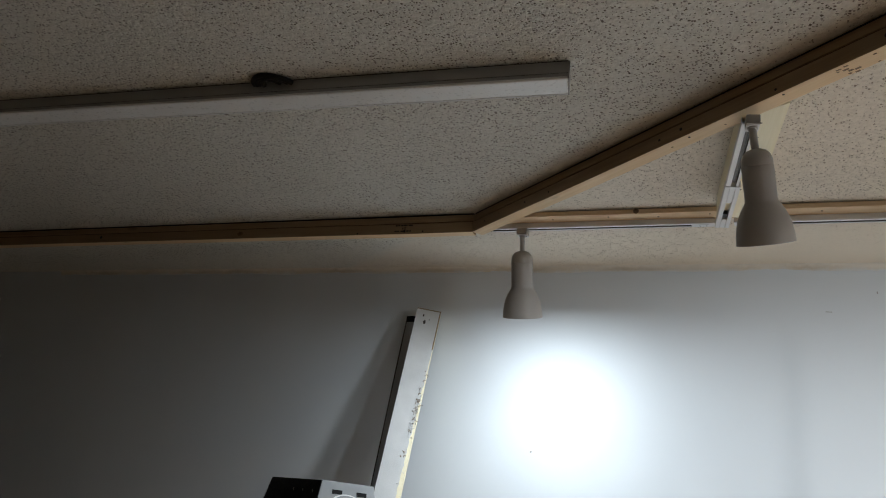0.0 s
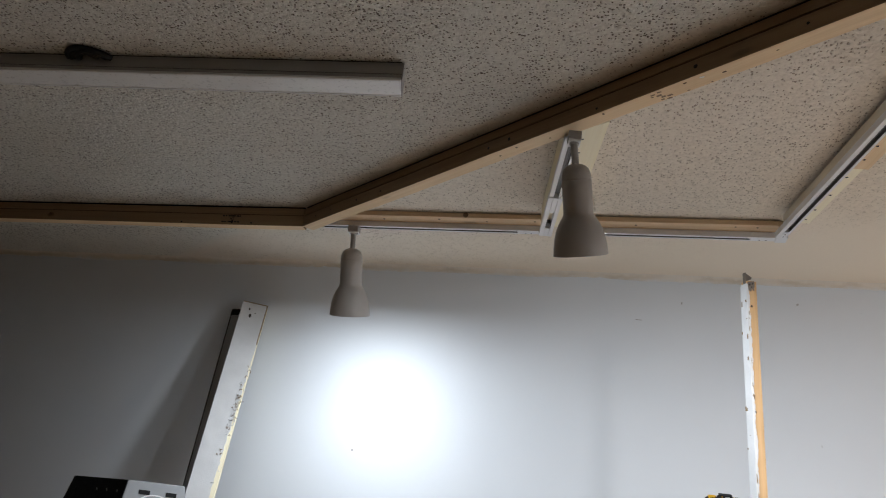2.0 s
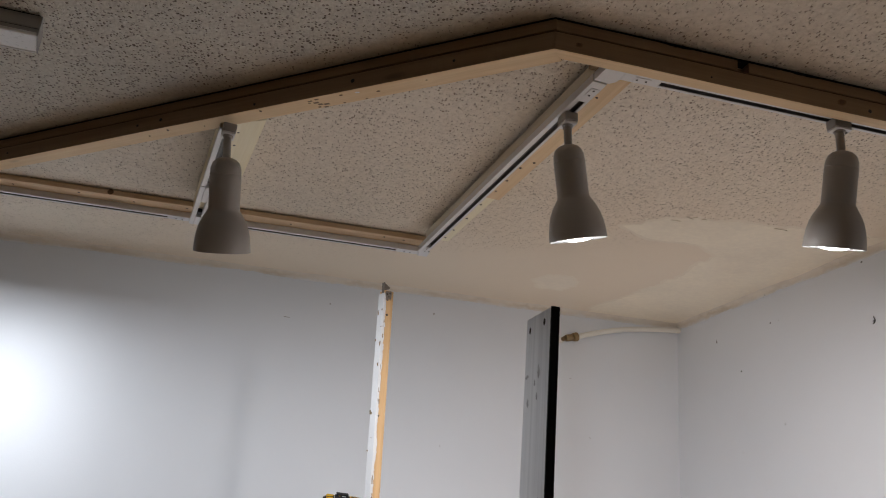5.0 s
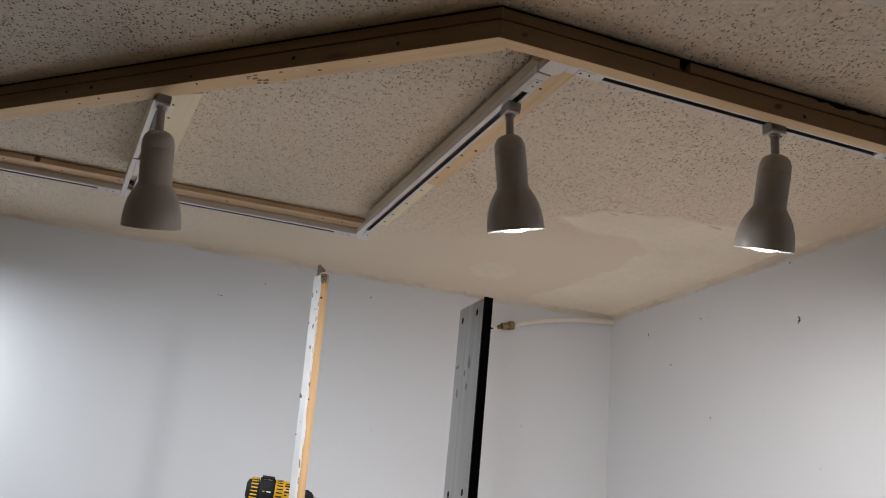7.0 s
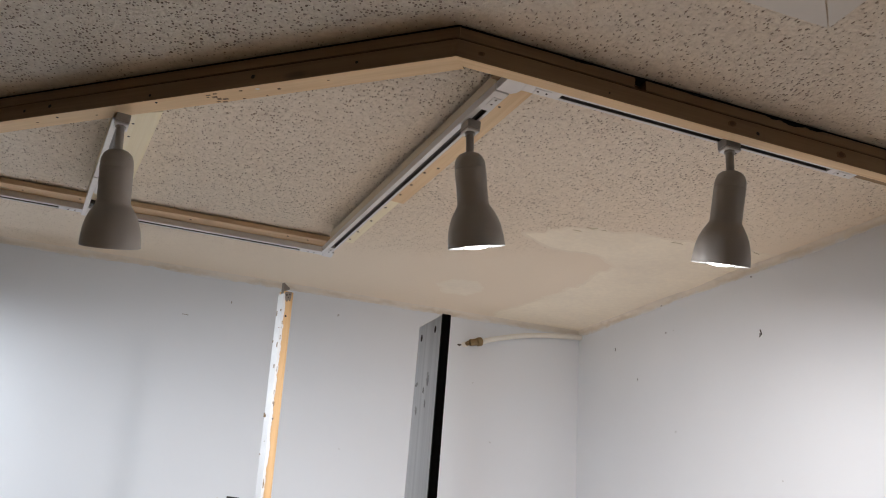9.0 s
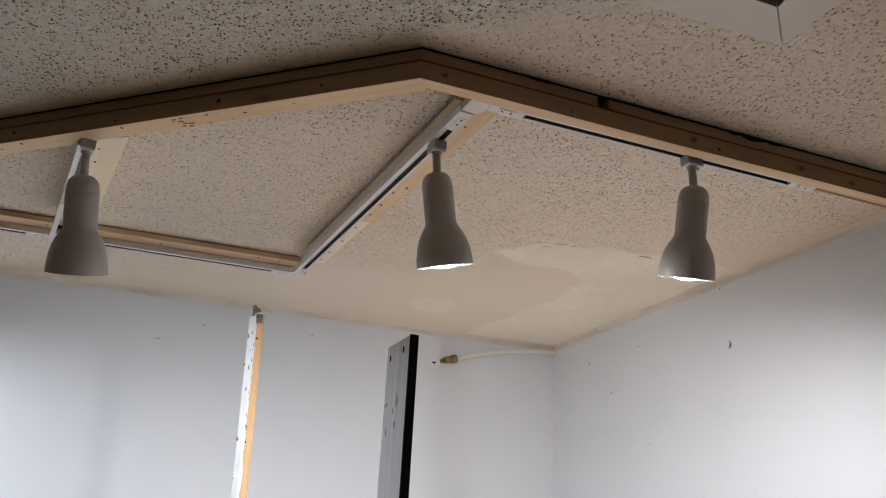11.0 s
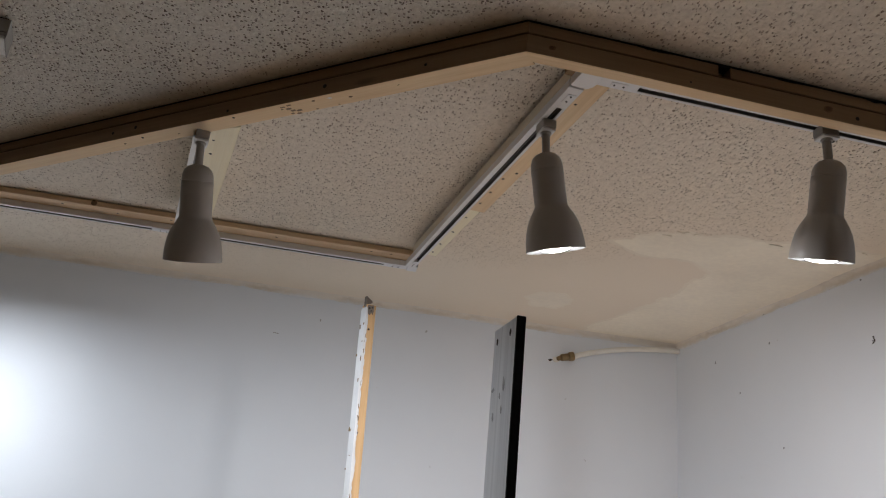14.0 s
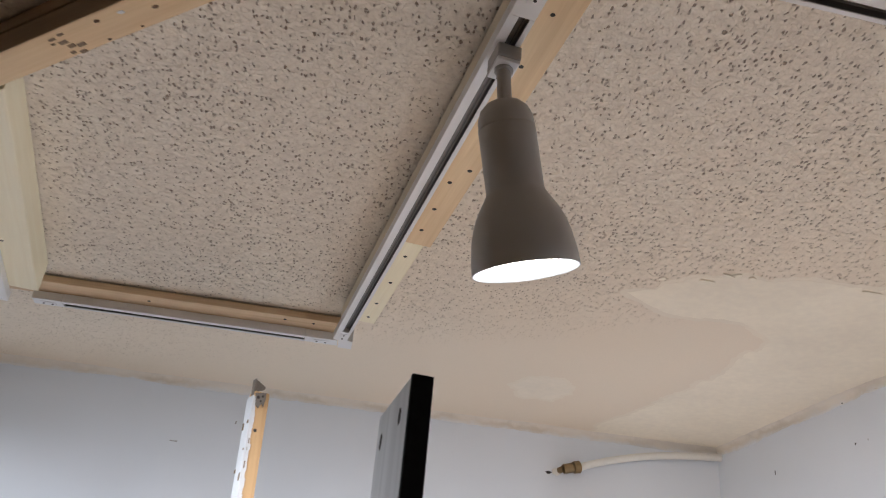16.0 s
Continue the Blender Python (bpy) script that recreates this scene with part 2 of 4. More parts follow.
M_TRIM = plain("satin_white_trim", (0.66, 0.63, 0.58), 0.5, 0, 0.05, 10, 0.1)
M_UNSEEN_WALL = wood("unseen_dark_wall", (0.10, 0.075, 0.05), (0.07, 0.05, 0.032), 0.5)
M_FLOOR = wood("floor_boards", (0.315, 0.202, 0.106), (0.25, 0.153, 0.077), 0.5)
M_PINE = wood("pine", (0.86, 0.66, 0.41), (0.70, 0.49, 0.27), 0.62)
M_PINE_SHADED = wood("shaded_pine", (0.36, 0.246, 0.136), (0.25, 0.163, 0.086), 0.7)
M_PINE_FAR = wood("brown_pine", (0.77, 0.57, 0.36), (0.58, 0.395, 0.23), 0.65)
M_PINE_PALE = wood("pale_pine", (0.97, 0.88, 0.66), (0.90, 0.785, 0.55), 0.6, 1.0, 0.25)
M_TRACK = plain("white_track_enamel", (0.79, 0.78, 0.77), 0.35, 0, 0.03, 20)
M_SLOT = plain("dark_slot_insulator", (0.05, 0.045, 0.042), 0.5)
M_INSUL = plain("grey_slot_insulator", (0.30, 0.287, 0.272), 0.5)
M_COPPER = plain("dull_conductor", (0.20, 0.19, 0.18), 0.4, 0.8)
M_SHADE = plain("white_shade_enamel", (0.45, 0.43, 0.41), 0.42, 0, 0.04, 14, 0.05)
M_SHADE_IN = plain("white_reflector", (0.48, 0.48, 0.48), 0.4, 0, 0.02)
M_SCREW = plain("dark_screw", (0.05, 0.045, 0.04), 0.5, 0.6)
M_KNOT_JOINT = plain("knot_and_joint_shade", (0.13, 0.07, 0.03), 0.6, 0, 0.3, 200)
M_STAMP = plain("grade_stamp_ink", (0.022, 0.018, 0.015), 0.8)
M_FADED = plain("faded_stamp_ink", (0.25, 0.18, 0.115), 0.8, 0, 0.3, 120)
M_BLACK = plain("black_tape_and_gap_shade", (0.013, 0.012, 0.013), 0.8, 0, 0.15, 40, 0.2, 0.2)
M_BULB = glow("lit_bulb", (0.95, 0.98, 1.0), 3.2)
M_STEEL_GREY = plain("grey_fixture_metal", (0.36, 0.355, 0.345), 0.45, 0.1, 0.05)
M_DIFF = plain("white_diffuser", (0.74, 0.74, 0.73), 0.3, 0, 0.03)
M_WIRE = plain("black_cable", (0.010, 0.010, 0.010), 0.5)
M_BRASS = plain("tarnished_brass", (0.26, 0.18, 0.09), 0.5, 0.6, 0.3, 60, 0.2)
M_PEX = plain("white_plastic_pipe", (0.80, 0.78, 0.72), 0.4, 0, 0.04)
M_HOLE = plain("crumbled_hole", (0.05, 0.04, 0.035), 0.95)
M_YELLOW = plain("yellow_tool_plastic", (0.55, 0.31, 0.011), 0.42, 0, 0.06, 40, 0.1)
M_TOOLBLACK = plain("black_tool_rubber", (0.012, 0.012, 0.013), 0.7, 0, 0.15, 40, 0.2, 0.18)
M_STEEL = plain("bare_steel", (0.45, 0.45, 0.46), 0.3, 0.9)
M_LADDER = plain("grey_ladder_plastic", (0.29, 0.305, 0.32), 0.5, 0, 0.06, 30, 0.1)
M_LADDERBLACK = plain("black_ladder_plastic", (0.009, 0.009, 0.010), 0.6, 0, 0.1, 30, 0.1, 0.15)
M_LOGO = plain("white_print", (0.75, 0.76, 0.77), 0.5)
M_LOGODARK = plain("dark_print", (0.16, 0.18, 0.20), 0.5)
M_SCUFF = plain("grey_scuff", (0.36, 0.35, 0.34), 0.8)
M_SHAFT = plain("unlit_shaft", (0.10, 0.09, 0.08), 0.9)
M_HALO = plain("knot_halo", (0.20, 0.115, 0.05), 0.65, 0, 0.3, 120)
M_WHITEPAINT = plain("chipped_white_paint", (0.66, 0.66, 0.665), 0.5, 0, 0.09, 60, 0.3)
M_EDGEPAINT = plain("grey_edge_paint", (0.34, 0.34, 0.35), 0.5, 0, 0.08, 40, 0.2)
M_CHIP = plain("torn_paint_fibre", (0.24, 0.17, 0.10), 0.8, 0, 0.2, 60)
M_GREYBOARD = wood("greywashed_board", (0.88, 0.885, 0.895), (0.60, 0.60, 0.61), 0.6, 0.5, 0.0)
M_GREYKNOT = plain("dark_board_knot", (0.42, 0.415, 0.41), 0.7, 0, 0.4, 150)
M_CLIP = plain("rusty_clip_steel", (0.23, 0.20, 0.17), 0.5, 0.7, 0.3, 60)
M_POST = wood("weathered_pine", (0.72, 0.47, 0.24), (0.47, 0.28, 0.125), 0.72, 1.2)
M_LINER = plain("worn_slot_liner", (0.135, 0.125, 0.118), 0.5)


# ---- mesh helpers ----
def mesh_ob(name, bm, material, parent=None, m=None, smooth=False):
    me = bpy.data.meshes.new(name)
    bm.normal_update()
    bm.to_mesh(me)
    bm.free()
    for mt in (material if isinstance(material, (list, tuple)) else [material]):
        me.materials.append(mt)
    if smooth:
        me.shade_smooth()
    ob = new(name, me)
    if m is not None:
        ob.matrix_basis = m
    if parent is not None:
        ob.parent = parent
    return ob


def part(name, bm, material, parent, label="", m=None, smooth=False):
    ob = mesh_ob(name, bm, material, parent, m, smooth)
    if label:
        tagged(ob, label)
    return ob


def thing(name, label, category, m=None, group="", kind=""):
    ob = new(name)
    if m is not None:
        ob.matrix_basis = m
    return tagged(ob, label, category, group, kind)


def box(x0, x1, y0, y1, z0, z1, bevel=0.0, cuts=0, rough=0.0):
    """A box with worn edges; cuts along x and a slight waviness make it a real board."""
    bm = bmesh.new()
    n = cuts + 1
    rings = []
    for i in range(n + 1):
        x = x0 + (x1 - x0) * i / n
        dy = rough * noise.noise((x * 3.1, y0 * 7, z0 * 5)) if rough else 0
        dz = rough * noise.noise((x * 2.7 + 9, y0 * 7, z0 * 5)) if rough else 0
        rings.append([bm.verts.new((x, y + dy, z + dz)) for y, z in ((y0, z0), (y1, z0), (y1, z1), (y0, z1))])
    for a, c in zip(rings, rings[1:]):
        for k in range(4):
            bm.faces.new((a[k], c[k], c[(k + 1) % 4], a[(k + 1) % 4]))
    bm.faces.new(rings[0])
    bm.faces.new(rings[-1][::-1])
    bmesh.ops.recalc_face_normals(bm, faces=bm.faces)
    if bevel:
        sharp = [e for e in bm.edges if len(e.link_faces) == 2 and e.calc_face_angle(0) > 1.0]
        bmesh.ops.bevel(bm, geom=sharp, offset=bevel, segments=2, affect="EDGES", profile=0.6)
    return bm


def lathe(profile, steps=40):
    """A turned shape round z from (radius, z) pairs."""
    bm = bmesh.new()
    rings = []
    for r, z in profile:
        if r < 1e-5:
            rings.append([bm.verts.new((0, 0, z))])
        else:
            rings.append([bm.verts.new((r * math.cos(2 * math.pi * k / steps), r * math.sin(2 * math.pi * k / steps), z)) for k in range(steps)])
    for a, c in zip(rings, rings[1:]):
        for k in range(steps):
            k2 = (k + 1) % steps
            if len(a) == 1 and len(c) == 1:
                continue
            if len(a) == 1:
                bm.faces.new((a[0], c[k], c[k2]))
            elif len(c) == 1:
                bm.faces.new((a[k], c[0], a[k2]))
            else:
                bm.faces.new((a[k], c[k], c[k2], a[k2]))
    bmesh.ops.recalc_face_normals(bm, faces=bm.faces)
    return bm


def tube(points, radius, steps=14):
    """A round bar along a smooth list of points."""
    bm = bmesh.new()
    pts = [Vector(p) for p in points]
    rings = []
    for i, p in enumerate(pts):
        d = (pts[min(i + 1, len(pts) - 1)] - pts[max(i - 1, 0)]).normalized()
        side = d.cross(Vector((0, 0, 1)) if abs(d.z) < 0.9 else Vector((1, 0, 0))).normalized()
        up = side.cross(d)
        rings.append([bm.verts.new(p + radius * (math.cos(a) * side + math.sin(a) * up)) for a in [2 * math.pi * k / steps for k in range(steps)]])
    for a, c in zip(rings, rings[1:]):
        for k in range(steps):
            bm.faces.new((a[k], a[(k + 1) % steps], c[(k + 1) % steps], c[k]))
    bm.faces.new(rings[0])
    bm.faces.new(rings[-1])
    bmesh.ops.recalc_face_normals(bm, faces=bm.faces)
    return bm


def prism(outline, z0, z1):
    """An upright block over a plan outline."""
    bm = bmesh.new()
    lo = [bm.verts.new((x, y, z0)) for x, y in outline]
    hi = [bm.verts.new((x, y, z1)) for x, y in outline]
    n = len(outline)
    for k in range(n):
        bm.faces.new((lo[k], lo[(k + 1) % n], hi[(k + 1) % n], hi[k]))
    bm.faces.new(lo)
    bm.faces.new(hi)
    bmesh.ops.recalc_face_normals(bm, faces=bm.faces)
    return bm


def along(p, q):
    """A pose at p whose x axis points to q in plan, and the length."""
    dx, dy = q[0] - p[0], q[1] - p[1]
    return pose(p[0], p[1], 0, 0, 0, math.degrees(math.atan2(dy, dx))), math.hypot(dx, dy)


# ---- structure ----
def wall(name, p, q, label, material=None):
    m, n = along(p, q)
    ob = mesh_ob(name, box(-0.12, n + 0.12, 0, 0.12, 0, ZC + 0.10), material or M_WALL, None, m)
    return tagged(ob, label, "wall", kind="structure")


wall("wall_far", FL, FR, "pale grey-white painted far wall with small scuffs")
wall("wall_right", FR, NR, "pale grey-white painted side wall with nail holes")
# near and left walls are unseen, made dark to hold back bounced light
wall("wall_near", NR, NL, "plain unseen wall, coloured dark to cut bounced light", M_UNSEEN_WALL)
wall("wall_left", NL, FL, "plain unseen wall, coloured dark to cut bounced light", M_UNSEEN_WALL)

outer = [(NL[0] - 0.1, NL[1] - 0.1), (NR[0] + 0.1, NR[1] - 0.1), (FR[0] + 0.1, FR[1] + 0.1), (FL[0] - 0.1, FL[1] + 0.1)]
tagged(mesh_ob("floor", prism(outer, -0.10, 0.0), M_FLOOR), "brown wooden floor", "floor", kind="structure")

bm = bmesh.new()
hole = [(HX0, HY0), (HX1, HY0), (HX1, HY1), (HX0, HY1)]
for z in (ZC, ZC + 0.08):
    vo = [bm.verts.new((x, y, z)) for x, y in outer]
    vi = [bm.verts.new((x, y, z)) for x, y in hole]
    for k in range(4):
        bm.faces.new((vo[k], vo[(k + 1) % 4], vi[(k + 1) % 4], vi[k]))
bm.verts.ensure_lookup_table()
for k in range(4):
    bm.faces.new((bm.verts[4 + k], bm.verts[4 + (k + 1) % 4], bm.verts[12 + (k + 1) % 4], bm.verts[12 + k]))
bmesh.ops.recalc_face_normals(bm, faces=bm.faces)
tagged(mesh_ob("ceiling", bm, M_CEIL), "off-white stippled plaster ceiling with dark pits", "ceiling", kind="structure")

# hatch: shaft above the ceiling and mitred flat trim round the opening
shaft = thing("hatch_shaft", "dark open shaft above the ceiling hatch", "hatch", kind="structure")
for a, c in ((0, 1), (1, 2), (2, 3), (3, 0)):
    m, n = along(hole[a], hole[c])
    part("shaft_wall", box(-0.02, n + 0.02, -0.03, -0.002, ZC + 0.081, ZC + 0.55), M_SHAFT, shaft, m=m)
part("shaft_lid", box(HX0 - 0.03, HX1 + 0.03, HY0 - 0.03, HY1 + 0.03, ZC + 0.551, ZC + 0.57), M_SHAFT, shaft)
trim = thing("hatch_trim", "flat white mitred trim round the ceiling hatch", "trim", kind="structure")
W, G = 0.078, 0.002
for k in range(4):
    a, c = Vector((*hole[k], 0)), Vector((*hole[(k + 1) % 4], 0))
    d = (c - a).normalized()
    o = Vector((d.y, -d.x, 0))
    out = [a + d * G, c - d * G, c + (d + o) * W - d * G, a + (o - d) * W + d * G]
    part("trim_board", prism([(p.x, p.y) for p in out], ZC - 0.006, ZC + 0.001), M_TRIM, trim)


def blob(cx, cy, rx, ry, turn, seed, wave=0.12, steps=72):
    """A ragged round outline in plan."""
    pts = []
    for k in range(steps):
        a = 2 * math.pi * k / steps
        r = 1 + wave * noise.noise((2.2 * math.cos(a) + seed, 2.2 * math.sin(a), seed)) + 0.4 * wave * noise.noise((9 * math.cos(a), 9 * math.sin(a), seed + 3))
        x, y = rx * r * math.cos(a), ry * r * math.sin(a)
        c, s = math.cos(radians(turn)), math.sin(radians(turn))
        pts.append((cx + c * x - s * y, cy + s * x + c * y))
    return pts


def ragged(outline, step, wave, seed):
    """A plan outline with its long edges broken up."""
    pts = []
    for (x0, y0), (x1, y1) in zip(outline, outline[1:] + outline[:1]):
        n = max(1, int(math.hypot(x1 - x0, y1 - y0) / step))
        for k in range(n):
            s = k / n
            x, y = x0 + (x1 - x0) * s, y0 + (y1 - y0) * s
            d = wave * (noise.noise((x * 9, y * 9, seed)) + 0.6 * noise.noise((x * 31, y * 31, seed + 5)) + 0.35 * noise.noise((x * 90, y * 90, seed)))
            pts.append((x + d, y + 0.8 * d * math.cos(x * 40)))
    return [(min(x, 1.829 - (y - 2.93) * 0.0787), min(y, 2.926)) for x, y in pts]


skim = ragged([(1.215, 2.085), (1.30, 1.990), (1.40, 1.948), (1.52, 1.930), (1.70, 1.905), (1.92, 1.880), (1.95, 2.95), (1.46, 2.95), (1.46, 2.87), (1.56, 2.45), (1.565, 2.19), (1.48, 2.125), (1.33, 2.150)], 0.008, 0.020, 2.0)
tagged(mesh_ob("plaster_patch", prism(skim, ZC - 0.0003, ZC + 0.001), M_SKIM), "smooth cream plaster patch with a ragged edge on the ceiling", "plaster patch", "ceiling patches", "structure")


def widen(outline, d):
    """The outline pushed outwards by about d."""
    area = sum(x0 * y1 - x1 * y0 for (x0, y0), (x1, y1) in zip(outline, outline[1:] + outline[:1]))
    sign, pts, n = (1 if area > 0 else -1), [], len(outline)
    for k in range(n):
        (x0, y0), (x1, y1) = outline[k - 3], outline[(k + 3) % n]
        r = math.hypot(x1 - x0, y1 - y0) or 1.0
        w = d * (1 + 0.7 * noise.noise((outline[k][0] * 25, outline[k][1] * 25, 4)))
        x, y = outline[k][0] + sign * w * (y1 - y0) / r, outline[k][1] - sign * w * (x1 - x0) / r
        pts.append((min(x, 1.829 - (y - 2.93) * 0.0787), min(y, 2.926)))
    return pts


tagged(mesh_ob("plaster_patch", prism(widen(skim, 0.012), ZC - 0.00012, ZC + 0.001), M_SKIM_EDGE), "thin feathered rim of the plaster patch on the ceiling", "plaster patch", "ceiling patches", "structure")
dab = ragged(blob(1.228, 2.65, 0.070, 0.080, -20, 7.0, 0.25), 0.008, 0.012, 6.0)
tagged(mesh_ob("plaster_patch", prism(dab, ZC - 0.0003, ZC + 0.001), M_DAB), "small smooth plaster dab on the ceiling", "plaster patch", "ceiling patches", "structure")
tagged(mesh_ob("plaster_patch", prism(widen(dab, 0.012), ZC - 0.00012, ZC + 0.001), M_SKIM_EDGE), "thin feathered rim of a plaster dab on the ceiling", "plaster patch", "ceiling patches", "structure")
rng = random.Random(21)
for k in range(10):
    s = rng.random()
    x, y = 1.25 + 0.62 * s, 2.02 - 0.10 * min(1.0, s * 3) - 0.03 * s + rng.gauss(0, 0.012)
    lump = prism(blob(0, 0, rng.uniform(0.006, 0.022), rng.uniform(0.002, 0.005), rng.uniform(-30, 30), k * 1.7, 0.5, 18), -0.0016, 0.0)
    tagged(mesh_ob("plaster_flake", lump, M_SKIM, None, pose(x, y, ZC - 0.001)), "loose plaster flake at the patch edge", "plaster flake", "plaster flakes", "structure")


def joint_bead(name, p, q, seed):
    """Uneven hand-filled cove where a wall meets the ceiling."""
    m, n = along(p, q)
    bm = bmesh.new()
    rows = []
    count = int(n / 0.012)
    for i in range(count + 1):
        x = n * i / count
        a = 0.016 + 0.010 * noise.noise((x * 5, seed, 0)) + 0.004 * noise.noise((x * 40, seed, 2)) + 0.002 * noise.noise((x * 110, seed, 4))
        c = 0.020 + 0.010 * noise.noise((x * 4, seed, 7)) + 0.004 * noise.noise((x * 35, seed, 9)) + 0.002 * noise.noise((x * 120, seed, 3))
        a, c = max(a, 0.004), max(c, 0.004)
        line = [(0.003, -c - 0.001)]
        for k in range(7):
            w = math.pi / 2 * k / 6
            line.append((-a * (1 - math.cos(w)) - 0.0004, -c * (1 - math.sin(w)) - 0.0004))
        line.append((-a - 0.001, 0.002))
        rows.append([bm.verts.new((x, y, ZC + z)) for y, z in line])
    for r0, r1 in zip(rows, rows[1:]):
        for k in range(len(r0) - 1):
            bm.faces.new((r0[k], r0[k + 1], r1[k + 1], r1[k]))
    bmesh.ops.recalc_face_normals(bm, faces=bm.faces)
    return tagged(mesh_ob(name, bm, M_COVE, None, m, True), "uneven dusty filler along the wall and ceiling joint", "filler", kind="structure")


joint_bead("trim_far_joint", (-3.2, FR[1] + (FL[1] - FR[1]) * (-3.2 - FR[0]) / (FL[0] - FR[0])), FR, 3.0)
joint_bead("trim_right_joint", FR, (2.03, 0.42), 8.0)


# ---- timber frame under the ceiling ----
def screw(parent, x, y, z, side, r=0.0035):
    """A driven screw head: side 'y' on the near face, 'z' on the underside."""
    bm = lathe([(0, 0.0012), (r * 0.7, 0.001), (r, 0.0), (r, -0.001)], 10)
    turn = pose(x, y, z, 90, 0, 0) if side == "y" else pose(x, y, z, 180, 0, 0)
    return part("screw", bm, M_SCREW, parent, m=turn)


def beam(name, p, q, width, label, packing, screws=()):
    """A heavy board on edge with packing boards above it; p to q is its near face."""
    m, n = along(p, q)
    t = thing(name, label, "timber beam", m, "timber ceiling frame")
    bm = box(0, n, 0, width, ZB, ZM - 0.0036, 0.0022, 14, 0.0012)
    bm.normal_update()
    # sides get the shaded pine, undersides the lit one: shade put into the colour
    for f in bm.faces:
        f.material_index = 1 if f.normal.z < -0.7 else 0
    part("board", bm, [M_PINE_SHADED, M_PINE], t, "one pine, sides toned darker for shade and underside left light")
    for a, c in packing:
        part("packing_board", box(a, c, 0.0006, width - 0.001, ZM, ZC - 0.007, 0.0012, 8, 0.001), M_PINE_SHADED, t)
    # black filler in the open gap, in place of its shade
    part("gap_shade", box(0.002, n - 0.002, 0.0042, width - 0.004, ZC - 0.0068, ZC - 0.0004), M_BLACK, t, "black strip standing in for the shade in the ceiling gap")
    # brown strip painting the groove's shadow between the two boards
    part("joint_shade", box(0.002, n - 0.002, 0.0032, width - 0.004, ZM - 0.0035, ZM - 0.0002), M_KNOT_JOINT, t)
    for x, z, r in screws:
        screw(t, x, -0.0002, z, "y", r)
    return t, n


L, A = (-0.722, 2.424), (0.706, 1.243)
LL = (-3.45, 2.508)
BR = (1.96, 1.266)
beam_left, n = beam("timber_beam", LL, L, 0.036, "pine beam with shade-toned sides screwed to the ceiling, with a dark knot", [(0, 2.728)],
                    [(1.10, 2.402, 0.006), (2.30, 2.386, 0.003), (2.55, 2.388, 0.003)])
beam_a, n = beam("timber_beam", L, A, 0.042, "pine beam with shade-toned sides running diagonally under the ceiling", [(0, 1.856)],
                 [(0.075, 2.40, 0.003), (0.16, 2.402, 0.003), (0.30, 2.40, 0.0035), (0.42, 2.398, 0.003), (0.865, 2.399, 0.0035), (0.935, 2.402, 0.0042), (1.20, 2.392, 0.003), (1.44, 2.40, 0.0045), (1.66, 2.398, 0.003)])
beam_b, n = beam("timber_beam", A, BR, 0.027, "pine beam with shade-toned sides and a gap in its packing board", [(0, 0.355), (0.378, 1.254)],
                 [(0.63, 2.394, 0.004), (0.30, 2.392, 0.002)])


# round knots with a brown halo on the near beam
for x, z, r in ((0.57, 2.400, 0.0052), (0.835, 2.399, 0.0062), (0.97, 2.395, 0.0048), (0.045, 2.398, 0.0036)):
    halo = part("knot", prism(blob(0, 0, r * 1.9, r * 1.25, 12, x * 31, 0.35, 24), -0.0004, 0.0004), M_HALO, beam_b, m=pose(x, 0.0, z, 90, 0, 0))
    part("knot_heart", prism(blob(0, 0, r, r * 0.9, 0, x * 17, 0.3, 18), -0.0004, 0.0008), M_KNOT_JOINT, halo)

halo = part("knot", prism(blob(0, 0, 0.0125, 0.0085, 8, 12.0, 0.3, 24), -0.0004, 0.0012), M_HALO, beam_left, m=pose(1.797, 0.0, 2.399, 90, 0, 0))
part("knot_heart", prism(blob(0, 0, 0.0066, 0.0062, 0, 5.0, 0.3, 18), -0.0004, 0.0017), M_KNOT_JOINT, halo)

# splintered gap along the top of the near beam, its shade laid on as black patches
for x0, x1, d in ((0.650, 0.690, 0.006), (0.680, 0.755, 0.0095), (0.745, 0.795, 0.006), (0.46, 0.53, 0.004), (0.20, 0.27, 0.003)):
    edge = [(x0 + (x1 - x0) * k / 14, ZC - 0.0068 - d * math.sin(math.pi * k / 14) * (0.75 + 0.5 * noise.noise((k * 0.9, x0 * 40, 1)))) for k in range(15)]
    part("splinter_shade", prism(edge + [(x1, ZC - 0.0062), (x0, ZC - 0.0062)], -0.0009, 0.0006), M_BLACK, beam_b, m=pose(0, 0.0, 0, 90, 0, 0))


def lettering(text, size, material, parent, m):
    """Words in the built-in font, as a thin mesh."""
    curve = bpy.data.curves.new("lettering", "FONT")
    curve.body, curve.size, curve.extrude, curve.align_x = text, size, 0.0004, "CENTER"
    source = new("lettering", curve)
    bpy.context.view_layer.update()
    me = bpy.data.meshes.new_from_object(source.evaluated_get(bpy.context.evaluated_depsgraph_get()))
    bpy.data.objects.remove(source)
    me.materials.clear()
    me.materials.append(material)
    ob = new("lettering", me)
    ob.matrix_basis, ob.parent = m, parent
    return ob


def ink_bar(x0, x1, z0, z1):
    part("ink_mark", box(x0, x1, -0.0018, 0.0004, z0, z1), M_STAMP, beam_left)


for k, w in enumerate((0.006, 0.004, 0.007, 0.009, 0.005, 0.008, 0.004)):
    x = 2.447 + k * 0.0098
    ink_bar(x, x + w, 2.4080, 2.4124)
lettering("HT", 0.0125, M_STAMP, beam_left, pose(2.481, -0.0015, 2.3960, 90, 0, 0))
